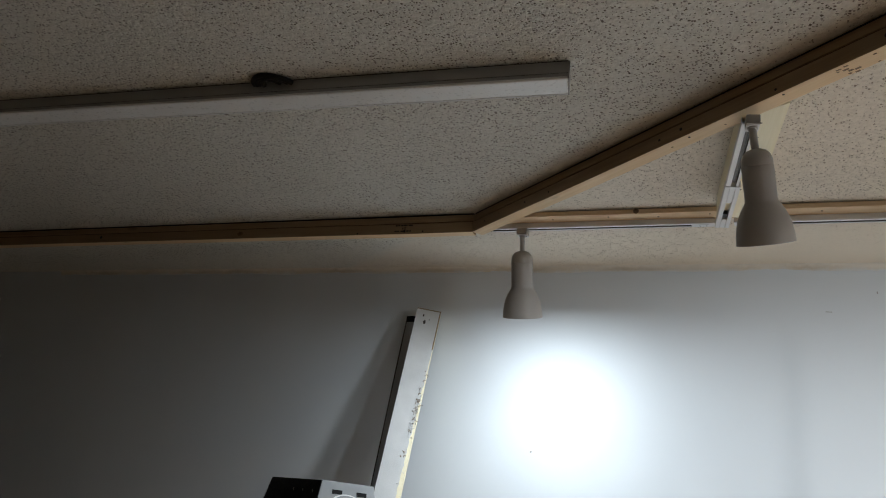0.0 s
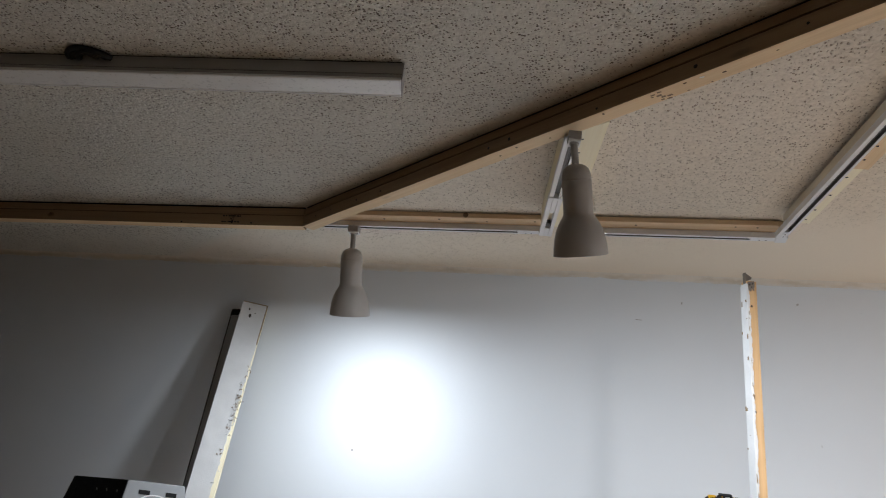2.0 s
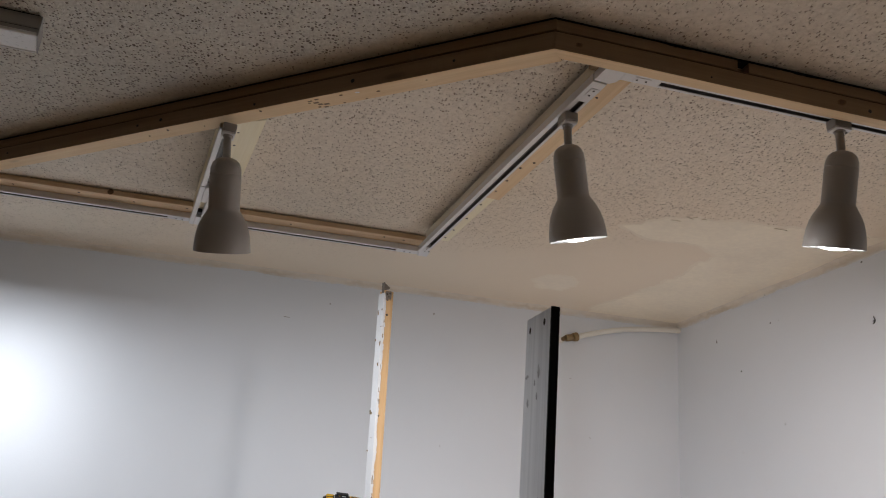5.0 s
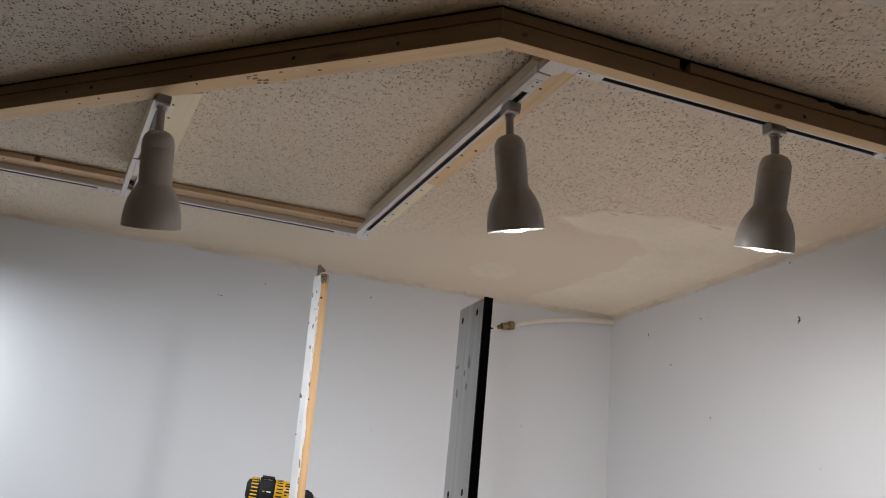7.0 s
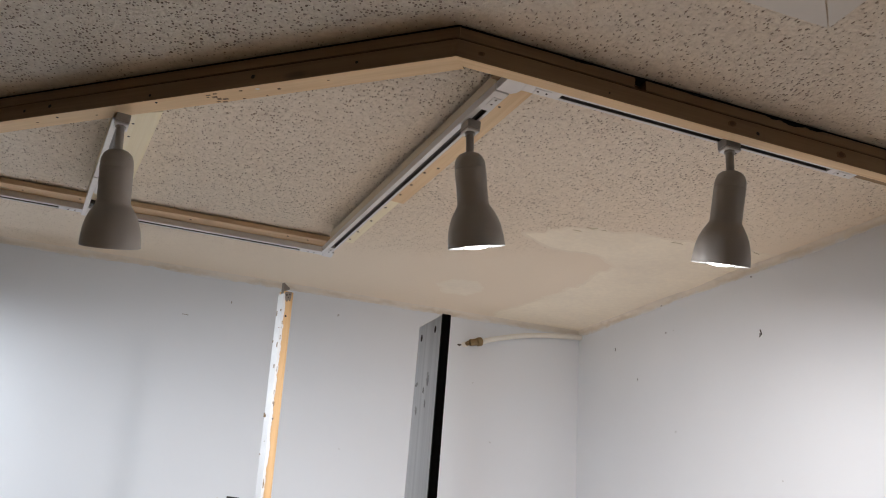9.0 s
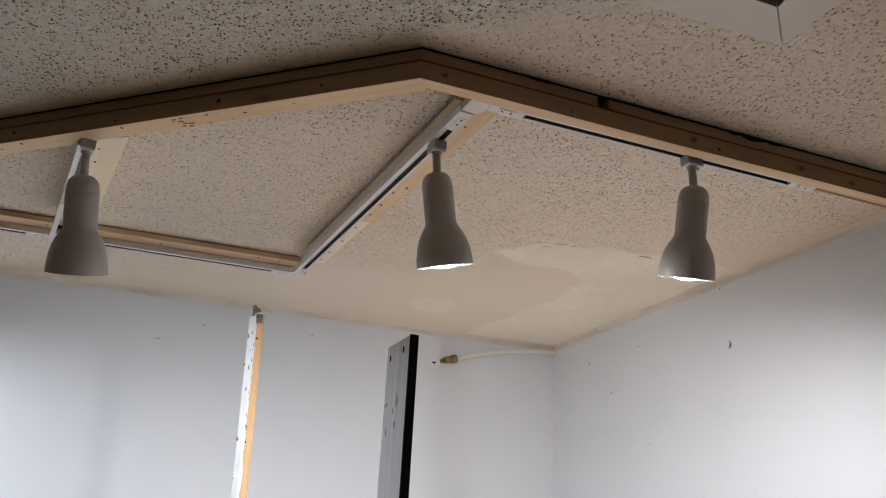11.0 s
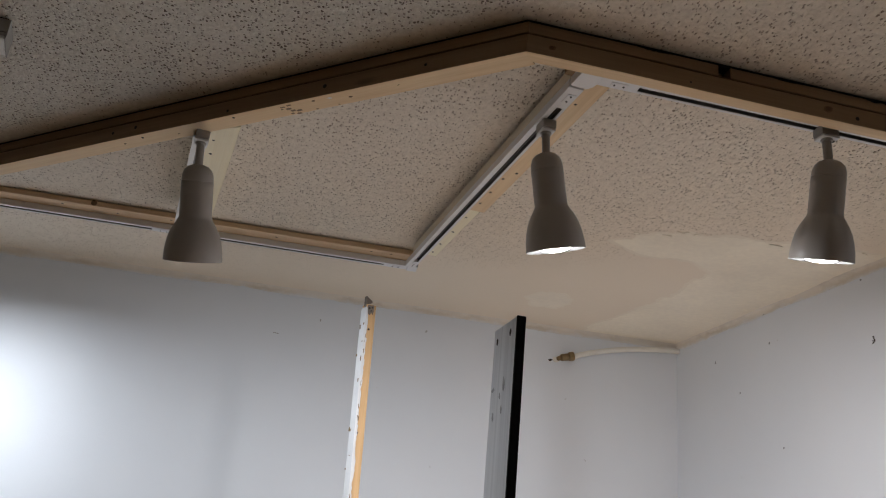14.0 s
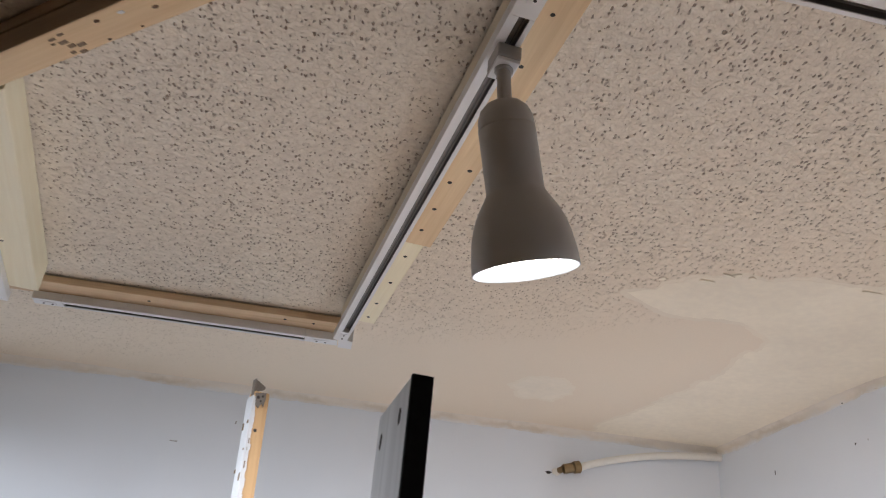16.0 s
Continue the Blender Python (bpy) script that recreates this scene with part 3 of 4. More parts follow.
for k, w in enumerate((0.008, 0.004, 0.011, 0.006, 0.007, 0.005)):
    x = 2.445 + k * 0.0112
    ink_bar(x, x + w, 2.3880, 2.3920)
part("ink_mark", prism(blob(0, 0, 0.004, 0.005, 0, 3.0, 0.6, 20), -0.0003, 0.0018), M_STAMP, beam_left, m=pose(2.482, 0.0, 2.3905, 90, 0, 0))
for x, y, w, h in ((1.330, 0.009, 0.010, 0.0035), (1.347, 0.007, 0.009, 0.0035), (1.338, 0.017, 0.012, 0.005), (1.344, 0.025, 0.010, 0.005), (1.356, 0.028, 0.012, 0.005), (1.350, 0.0375, 0.010, 0.0045), (1.338, 0.034, 0.007, 0.004), (1.327, 0.0155, 0.005, 0.003)):
    part("ink_mark", box(x, x + w, y, y + h, ZB - 0.0005, ZB + 0.0005), M_FADED, beam_a)
for x, y, r in ((1.409, 0.011, 0.0032), (1.400, 0.038, 0.0022), (1.488, 0.022, 0.0035), (1.046, 0.024, 0.002), (0.887, 0.021, 0.0025), (1.452, 0.038, 0.0018), (1.596, 0.017, 0.002)):
    part("knot", lathe([(0, 0.0009), (r * 0.8, 0.0007), (r, 0.0), (r, -0.001)], 12), M_KNOT_JOINT, beam_a, m=pose(x, y, ZB + 0.0003, 180, 0, 0) @ Matrix.Diagonal((1.5, 0.8, 1, 1)))
part("paint_dab", prism(blob(0, 0, 0.0045, 0.0022, 10, 4.0, 0.5, 20), -0.0008, 0.0005), M_TRACK, beam_a, "white paint dab", m=pose(1.446, 0.012, ZB))
for x in (0.95, 1.21):
    screw(beam_a, x, 0.010 + 0.05 * (x % 0.3), ZB + 0.0002, "z", 0.003)


def flat_board(name, p, q, y0, y1, material, label, screws=(), z0=ZW, skew=0.0, gap=0.0035):
    """A thin board flat on the ceiling; p to q is its reference edge."""
    m, n = along(p, q)
    t = thing(name, label, "timber batten", m, "timber ceiling frame")
    bm = box(0, n, y0, y1, z0, ZC - gap, 0.002, 10, 0.0008)
    for v in bm.verts:
        if v.co.x > n - 0.01:
            v.co.x += skew * v.co.y
    part("board", bm, material, t)
    if gap > 0.01:
        # the shade above the batten, put in as a black strip
        part("gap_shade", box(0.002, n - 0.002, y0 + 0.009, y1 - 0.006, ZC - gap + 0.0003, ZC - 0.0004), M_BLACK, t, "black strip for the shade in the gap under the ceiling")
    for x, y in screws:
        screw(t, x, y, z0 + 0.0002, "z", 0.0036)
    return t, m, n


def track(p, q, label, s0=0.06, s1=0.06, drop=0.0):
    """A C-section lighting track, p to q along its near edge, with a slot, two conductors and end feeds."""
    m, n = along(p, q)
    t = thing("lighting_track", label, "track", pose(0, 0, -drop) @ m, "lighting tracks")
    w, c, h, s = 0.0295, 0.0175, ZW - ZT - 0.0006, 0.0125
    prof = [(0, 0), (c - s / 2, 0), (c - s / 2, 0.0015), (c - s / 2 - 0.003, 0.0015), (c - s / 2 - 0.003, h - 0.003),
            (c + s / 2 + 0.003, h - 0.003), (c + s / 2 + 0.003, 0.0015), (c + s / 2, 0.0015), (c + s / 2, 0), (w, 0), (w, h), (0, h)]
    bm = bmesh.new()
    a = [bm.verts.new((s0, y, ZT + z)) for y, z in prof]
    d = [bm.verts.new((n - s1, y, ZT + z)) for y, z in prof]
    for k in range(len(prof)):
        k2 = (k + 1) % len(prof)
        bm.faces.new((a[k], a[k2], d[k2], d[k]))
    bmesh.ops.recalc_face_normals(bm, faces=bm.faces)
    part("channel", bm, M_TRACK, t)
    part("slot_insulator", box(s0, n - s1, c - s / 2 - 0.0025, c + s / 2 + 0.0025, ZT + h - 0.006, ZT + h - 0.0032), M_INSUL, t, "grey insulator inside the slot")
    for y in (c - s / 2 - 0.0028, c + s / 2 + 0.0002):
        part("slot_liner", box(s0, n - s1, y, y + 0.0026, ZT + 0.0017, ZT + h - 0.0062), M_LINER, t)
    for y in (-0.0032, 0.0022):
        part("conductor", box(s0, n - s1, c + y, c + y + 0.001, ZT + h - 0.0085, ZT + h - 0.006), M_COPPER, t, "dull copper strip")
    for x0, x1 in ((0.0, s0 - 0.0006), (n - s1 + 0.0006, n)):
        if x1 - x0 < 0.005:
            continue
        f = part("feed_block", box(x0, x1, 0, w, ZT - 0.0004, ZW - 0.0008, 0.001), M_TRACK, t, "white plastic end feed")
        mid = (x0 + x1) / 2
        part("cover_plate", box(mid - 0.016, mid + 0.016, c - 0.008, c + 0.008, ZT - 0.0016, ZT - 0.0003, 0.0004), M_TRACK, f)
        for dx in (-0.009, 0.009):
            screw(f, mid + dx, c, ZT - 0.0016, "z", 0.0022)
    return t


# far batten and its tracks
far_p, far_q = (-0.685, 2.432), (0.722, 2.396)
ZF = 2.429      # underside of the far batten
flat_board("timber_batten", far_p, far_q, 0.0, 0.064, M_PINE_FAR, "pine batten along the far side with round knots",
           [(0.70, 0.02), (0.40, 0.02), (1.0, 0.025), (1.28, 0.018), (1.34, 0.02), (0.22, 0.03), (0.55, 0.03)], ZF)
mf, nf = along(far_p, far_q)


def on(m, x, y):
    v = m @ Vector((x, y, 0))
    return (v.x, v.y)


track(on(mf, 0.004, 0.050), on(mf, 0.712, 0.050), "white lighting track along the far batten", 0.0, 0.07, drop=ZW - ZF)
track(on(mf, 0.765, 0.050), on(mf, 1.395, 0.050), "white lighting track along the far batten", 0.06, 0.07, drop=ZW - ZF)
# knot standing out on the near edge of the far batten
far_knot = mesh_ob("timber_knot", lathe([(0, 0.0012), (0.007, 0.0010), (0.0085, 0.0)], 14), M_KNOT_JOINT, None, mf @ pose(0.488, -0.0004, 2.4375, 90, 0, 0))
tagged(far_knot, "dark round knot in the far pine batten", "knot", kind="structure")

# cross batten: packed down almost level with the beams
ZX = 2.3815
xq, xp = (0.2315, 1.697), (0.1285, 2.352)
mx, nx = along(xp, xq)
flat_board("timber_batten", xp, xq, -0.088, 0.0, M_PINE_PALE, "pale pine cross batten carrying a white track", [(0.57, -0.046), (0.50, -0.045), (0.33, -0.046), (0.20, -0.047)], ZX, 0.86)
track(on(mx, 0.262, -0.088), on(mx, nx - 0.062, -0.088), "white lighting track on the cross batten", 0.0, 0.0, drop=ZW - ZX)
coupler = thing("track_connector", "white straight track connector with an open window", "track connector", pose(0, 0, ZX - ZW) @ mx)
part("side_rail", box(-0.035, 0.258, -0.089, -0.077, ZT - 0.001, ZW - 0.001, 0.001), M_TRACK, coupler)
part("side_rail", box(-0.035, 0.258, -0.063, -0.052, ZT - 0.001, ZW - 0.001, 0.001), M_TRACK, coupler)
part("bridge", box(0.150, 0.256, -0.0765, -0.0635, ZT - 0.0005, ZW - 0.002, 0.001), M_TRACK, coupler)
part("bridge", box(-0.035, 0.030, -0.0765, -0.0635, ZT - 0.0005, ZW - 0.002, 0.001), M_TRACK, coupler)
part("contact", box(0.034, 0.060, -0.0760, -0.0640, ZT + 0.004, ZW - 0.003, 0.001), M_SLOT, coupler, "dark contact block")

# side batten, from the apex to the far corner
dp, dq = (0.7075, 2.330), (0.8175, 1.336)
md, nd = along(dp, dq)
flat_board("timber_batten", dp, on(md, 0.36, 0), 0.0026, 0.069, M_PINE_PALE, "pale pine batten end with screw heads beside the track", [(0.10, 0.05), (0.20, 0.052), (0.31, 0.05), (0.03, 0.05)], ZW + 0.001, 0.0, 0.0125)
flat_board("timber_batten", on(md, 0.361, 0), dq, 0.0026, 0.080, M_PINE, "orange pine batten with a knot and screw heads", [(0.05, 0.05), (0.12, 0.050), (0.20, 0.049), (0.24, 0.066), (0.47, 0.05), (0.56, 0.05)], ZW, 0.0, 0.0125)
for k, (a, c) in enumerate(((0.0, 0.36), (0.361, nd))):
    strip = mesh_ob("batten_edge_trim", box(a, c, -0.0004, 0.0023, ZW - 0.0004, ZC - 0.012, 0.0006), M_EDGE, None, md)
    tagged(strip, "cream painted edge strip on the side batten", "edge trim", kind="structure")
track(on(md, -0.075, 0.0), on(md, nd - 0.004, 0.0), "white lighting track on the side batten", 0.05, 0.075)

# track beside the near beam
mb, nb = along(A, BR)
flat_board("timber_batten", on(mb, 0.10, 0.0), on(mb, 1.22, 0.0), 0.0285, 0.088, M_PINE_SHADED, "thin pine batten behind the near beam")
track(on(mb, 0.156, 0.0425), on(mb, 0.925, 0.0425), "white lighting track beside the near beam", 0.075, 0.065)
# white corner plates where tracks meet
tagged(mesh_ob("corner_plate", prism([(0.8180, 1.3357), (0.8246, 1.2768), (0.8612, 1.2775), (0.8612, 1.3180), (0.8570, 1.3300), (0.8478, 1.3392)], ZT + 0.0002, ZW - 0.0008), M_TRACK), "white plastic corner plate joining two tracks", "track connector")
tagged(mesh_ob("corner_plate", prism([on(mf, 1.397, 0.048), on(mf, 1.427, 0.048), on(mf, 1.427, 0.092), on(mf, 1.397, 0.092)], ZT + ZF - ZW + 0.001, ZC - 0.003), M_TRACK), "white plastic corner plate at the track end", "track connector")


# ---- track lamps ----
LS = 0.833      # length of the shade against its drawing


def track_lamp(place, heading, apex, lean_far, lean_side, size, turn, label):
    """A step-cylinder track lamp. place: the track slot; apex: the top of the shade's dome; leans in degrees towards the far wall and to +x."""
    root = pose(*place, 0, 0, heading)
    back = root.inverted()
    t = thing("track_lamp", label, "track lamp", root, "track lamps")
    part("adapter", box(-0.0175, 0.0175, -0.0140, 0.0140, -0.0195, -0.0012, 0.0018), M_SHADE, t)
    foot = part("adapter_base", box(-0.0165, 0.0185, -0.0135, 0.0135, -0.0245, -0.0197, 0.0018), M_TRACK, t, "white plastic adapter base")
    part("lock_tab", box(0.0115, 0.0155, -0.0035, 0.0035, -0.0260, -0.0247, 0.0005), M_SCREW, foot)
    part("collar", lathe([(0, -0.0247), (0.0108, -0.0247), (0.0108, -0.0265), (0.0092, -0.0285), (0, -0.0285)], 28), M_SHADE, t)
    axis = pose(*apex) @ pose(0, 0, 0, lean_far, -lean_side, 0)
    pivot = axis @ Vector((0, 0, -0.020))
    top = root @ Vector((0, 0, -0.0275))
    rod = pivot - top
    sq = rod.to_track_quat("-Z", "Y").to_matrix().to_4x4()
    part("stem", lathe([(0, 0.0), (0.0080, 0.0), (0.0080, -rod.length), (0, -rod.length)], 24), M_SHADE, t, m=back @ Matrix.Translation(top) @ sq)
    sm = back @ axis @ Matrix.Diagonal((size, size, size, 1))
    body = [(0, 0.0), (0.011, -0.001), (0.0215, -0.0055), (0.0292, -0.0140), (0.0332, -0.0265), (0.0342, -0.0390), (0.0342, -0.0402), (0.0337, -0.0408), (0.0337, -0.0416), (0.0343, -0.0422),
            (0.0344, -0.060), (0.0344, -0.126), (0.0353, -0.131), (0.0395, -0.139), (0.0470, -0.153), (0.0538, -0.170), (0.0586, -0.190), (0.0616, -0.212), (0.0628, -0.2330), (0.0625, -0.234)]
    inner = [(0.0612, -0.2338), (0.0600, -0.212), (0.0575, -0.190), (0.0520, -0.171), (0.0445, -0.153), (0.0325, -0.138), (0.0325, -0.05), (0, -0.05)]
    body, inner = [(r * 0.924, z * LS) for r, z in body], [(r * 0.924, z * LS) for r, z in inner]
    bm = lathe(body + inner, 64)
    bm.faces.ensure_lookup_table()
    first_inner = (len(body) - 2) * 64 + 64
    for k, f in enumerate(bm.faces):
        f.material_index = 1 if k >= first_inner else 0
        f.smooth = True
    part("shade", bm, [M_SHADE, M_SHADE_IN], t, m=sm)
    part("swivel_slot", box(0.006, 0.0335, -0.0046, 0.0046, -0.0100, 0.0016, 0.001), M_SLOT, t, "dark swivel slot", m=sm @ pose(0, 0, 0, 0, 0, turn) @ pose(0, 0, -0.0035, 0, 30, 0))
    bulb = [(r * 0.86, z * LS) for r, z in ((0, -0.2380), (0.014, -0.2375), (0.026, -0.2350), (0.036, -0.2295), (0.043, -0.220), (0.0455, -0.205), (0.041, -0.186), (0.026, -0.16), (0.016, -0.12), (0, -0.12))]
    part("bulb", lathe(bulb, 32), M_BULB, t, "lit white reflector bulb", m=sm, smooth=True)
    return t, axis @ Matrix.Diagonal((size, size, size, 1))


# slot, heading, dome apex, leans, size, slot side, power of the bulb's face, of the added spot, the spot's width and
# colour
LAMPS = (
    ((-0.570, 2.488, ZT + ZF - ZW), -1.5, (-0.566, 2.483, 2.335), 20.0, 0.0, 1.102, -35, 1.5, 1.8, 120, COOL, "white step-cylinder track lamp lighting the far wall"),
    ((0.157, 1.720, ZX + ZT - ZW), 98.6, (0.163, 1.711, 2.287), 23.0, 6.0, 1.010, -35, 2.2, 22, 72, COOL, "white step-cylinder track lamp on the cross batten"),
    ((0.820, 1.474, ZT), 96.4, (0.8220, 1.478, 2.332), 13.3, 14.2, 0.980, -35, 2.2, 66, 72, NEUTRAL, "white step-cylinder track lamp on the side batten"),
    ((1.308, 1.3065, ZT), 1.0, (1.315, 1.310, 2.334), 19.5, 3.6, 0.965, 215, 1.4, 82, 72, NEUTRAL, "white step-cylinder track lamp beside the near beam"),
)
for place, heading, apex, far, side, size, turn, power, beam_power, spread, colour, label in LAMPS:
    t, full = track_lamp(place, heading, apex, far, side, size, turn, label)
    aim = full.to_quaternion().to_matrix().to_4x4()
    lamp_light("bulb_light", Matrix.Translation(full @ Vector((0, 0, -0.2400 * LS))) @ aim, power, colour)
    beam_light("added_beam", Matrix.Translation(full @ Vector((0, 0, -0.2410 * LS))) @ aim, beam_power, spread, colour)


# ---- batten light on the ceiling ----
def extrude(prof, x0, x1, skew=0.17):
    """A closed (y, z) profile drawn out along x, its end cut a little askew."""
    bm = bmesh.new()
    a = [bm.verts.new((x0, y, z)) for y, z in prof]
    c = [bm.verts.new((x1 - skew * y, y, z)) for y, z in prof]
    n = len(prof)
    for k in range(n):
        bm.faces.new((a[k], a[(k + 1) % n], c[(k + 1) % n], c[k]))
    bm.faces.new(a)
    bm.faces.new(c)
    bmesh.ops.recalc_face_normals(bm, faces=bm.faces)
    return bm


def batten_light():
    m, n = along((-2.62, 1.449), (-0.201, 1.5632))
    t = thing("batten_light", "long unlit batten light with a white diffuser on the ceiling", "ceiling light", m)
    top, low = ZC - 0.0040, ZC - 0.0450
    part("housing", extrude([(0.0, top), (0.0006, low + 0.0150), (0.0692, low + 0.0150), (0.0700, top)], 0.0, n - 0.003), M_STEEL_GREY, t, "pale grey metal housing")
    part("side_groove", extrude([(0.0024, low + 0.0149), (0.0024, low + 0.0128), (0.0676, low + 0.0128), (0.0676, low + 0.0149)], 0.0, n - 0.003), M_SLOT, t)
    part("side_lip", extrude([(0.0, low + 0.0127), (0.0010, low + 0.0062), (0.0690, low + 0.0062), (0.0700, low + 0.0127)], 0.0, n - 0.003), M_STEEL_GREY, t)
    part("diffuser", extrude([(0.0014, low + 0.0060), (0.0022, low + 0.0022), (0.0050, low + 0.0003), (0.0100, low), (0.0600, low), (0.0655, low + 0.0004), (0.0678, low + 0.0024), (0.0686, low + 0.0060)], 0.0, n - 0.004), M_DIFF, t, "white plastic diffuser")
    part("bottom_bead", extrude([(0.0662, low + 0.0002), (0.0664, low - 0.0012), (0.0690, low - 0.0012), (0.0696, low + 0.0002)], 0.0, n - 0.004), M_TRACK, t, "white bead along the diffuser")
    cap = extrude([(-0.0006, top), (0.0006, low - 0.0008), (0.0694, low - 0.0008), (0.0706, top)], n - 0.0027, n - 0.0004)
    for v in cap.verts:
        if abs(v.co.x - (n - 0.0027)) < 1e-6:
            v.co.x -= 0.17 * v.co.y
    part("end_cap", cap, M_STEEL_GREY, t)
    # black strip added for the dark gap over the light
    part("gap_shade", extrude([(0.003, top + 0.0003), (0.067, top + 0.0003), (0.067, ZC - 0.0004), (0.003, ZC - 0.0004)], 0.0, n - 0.006), M_BLACK, t)
    for x in (0.25, n / 2, n - 0.25):
        part("ceiling_clip", box(x - 0.03, x + 0.03, 0.068, 0.078, top + 0.0003, ZC - 0.0003), M_STEEL_GREY, t)
    return t


batten_light()
# cable loop squeezed between the light and the ceiling
cable = thing("cable_loop", "black cable loop hanging beside the batten light", "cable")
for depth, x0, x1, lift in ((0.036, -0.978, -0.878, 0.0085), (0.030, -0.970, -0.884, 0.0100), (0.024, -0.962, -0.905, 0.0090), (0.031, -0.950, -0.872, 0.0120)):
    pts = []
    for i in range(31):
        s = i / 30
        bend = math.sin(math.pi * s ** 0.72) ** 0.75
        pts.append((x0 + (x1 - x0) * s, 1.530 - depth * bend, ZC - lift + 0.003 * math.sin(math.pi * s)))
    part("cable", tube(pts, 0.0066, 10), M_WIRE, cable, smooth=True)

# ---- boards standing and leaning ----
def leaning_board():
    """White-painted board, paint torn along one edge, leaning on the far wall."""
    top, foot = Vector((-1.0865, 2.973, 2.2513)), Vector((-1.037, 2.368, 0.0))
    d = (top - foot)
    n = d.length
    x = Vector((1, 0, 0))
    y = d.cross(x).normalized()
    z = d.normalized()
    x = y.cross(z)
    m = Matrix((( x.x, y.x, z.x, foot.x), (x.y, y.y, z.y, foot.y), (x.z, y.z, z.z, foot.z), (0, 0, 0, 1)))
    m = m @ Matrix.Rotation(radians(22), 4, "Z") @ Matrix.Diagonal((1.035, 1, 1, 1))
    t = thing("leaning_board", "white painted board with torn paint leaning on the far wall", "board", m)
    turn = pose(0, 0, 0, 0, -90, 0)      # grain along the length

    def piece(name, x0, x1, y0, y1, z0, z1, mat, label="", bev=0.0015):
        bm = box(z0, z1, y0, y1, -x1, -x0, bev, 20, 0.0012)
        return part(name, bm, mat, t, label, m=turn)
    piece("core", -0.040, 0.049, -0.018, 0.016, 0.0, n, M_PINE_PALE)
    edge = []
    for i in range(121):
        z1 = n - 0.0025 - (n - 0.01) * i / 120 * 0.62
        bare = min(max((n - z1 - 0.16) / 0.65, 0.0), 1.0)
        u = 0.0475 - 0.017 * bare + (0.0045 * noise.noise((z1 * 38, 3, 1)) + 0.0035 * noise.noise((z1 * 110, 7, 1))) * min(1.0, bare * 6)
        edge.append((u, z1))
    outline = [(-0.0415, edge[-1][1]), (-0.0415, n - 0.0025)] + edge
    bm = prism(outline, 0.0185, 0.0212)
    part("paint_face", bm, M_WHITEPAINT, t, "white paint with a torn edge", m=pose(0, 0, 0, 90, 0, 0))
    piece("paint_face", -0.0415, 0.0305, -0.0212, -0.0185, 0.0, edge[-1][1] - 0.0005, M_WHITEPAINT)
    piece("edge_line", -0.0415, 0.050, -0.0222, -0.0213, n - 0.0045, n - 0.0005, M_CHIP, "brown worn edge", 0.0003)
    piece("edge_line", 0.0455, 0.0495, -0.0222, -0.0213, n - 0.17, n - 0.0048, M_CHIP, "", 0.0003)
    rng = random.Random(11)
    for k in range(80):
        s = n - (rng.gauss(0.43, 0.07) if k % 5 else rng.uniform(0.2, 0.8))
        a = rng.uniform(-1.2, 1.2)
        u = 0.0475 - 0.017 * min(max((n - s - 0.16) / 0.65, 0), 1) + rng.gauss(-0.003, 0.005)
        bend, size = rng.uniform(1.2, 3.8), rng.uniform(0.0025, 0.0065)
        arc = [(size * math.cos(bend * q / 6), -0.0035 * math.sin(math.pi * q / 6) * rng.uniform(0.5, 1.4), size * math.sin(bend * q / 6)) for q in range(7)]
        bm = tube(arc, rng.uniform(0.0006, 0.0013), 6)
        part("paint_flake", bm, M_CHIP if rng.random() < 0.45 else M_WHITEPAINT, t, m=pose(u, -0.0214, s, 0, math.degrees(a) * 3, 0))
    for u, s, r in ((-0.012, n - 0.030, 0.0035), (-0.004, n - 0.058, 0.006), (0.012, n - 0.045, 0.002)):
        part("nail_hole", lathe([(0, 0.001), (r, 0.0), (r, -0.001)], 10), M_HOLE, t, m=pose(u, -0.0215, s, 90, 0, 0) @ Matrix.Diagonal((0.8, 1.5, 1, 1)))
    return t


leaning_board()


def rear_board():
    """Second board behind it: grey face, black edge and a dark cut end."""
    top, foot = Vector((-1.145, 3.0056, 2.2356)), Vector((-1.0465, 2.42, 0.0))
    d = top - foot
    n = d.length
    y = d.cross(Vector((1, 0, 0))).normalized()
    z = d.normalized()
    x = y.cross(z)
    m = Matrix(((x.x, y.x, z.x, foot.x), (x.y, y.y, z.y, foot.y), (x.z, y.z, z.z, foot.z), (0, 0, 0, 1)))
    t = thing("leaning_board", "grey board with a black edge leaning behind a white one", "board", m)
    up = pose(0, 0, 0, 0, -90, 0)
    part("plank", box(0, n - 0.026, -0.012, 0.012, -0.045, 0.0365, 0.0015, 20, 0.001), M_EDGEPAINT, t, m=up)
    part("edge_tape", box(0, n, -0.013, 0.013, 0.0368, 0.040, 0.0010, 20, 0.001), M_BLACK, t, "black edge tape", m=up)
    part("end_tape", box(n - 0.0255, n, -0.013, 0.013, -0.02, 0.0365, 0.0015), M_BLACK, t, m=up)
    return t


rear_board()


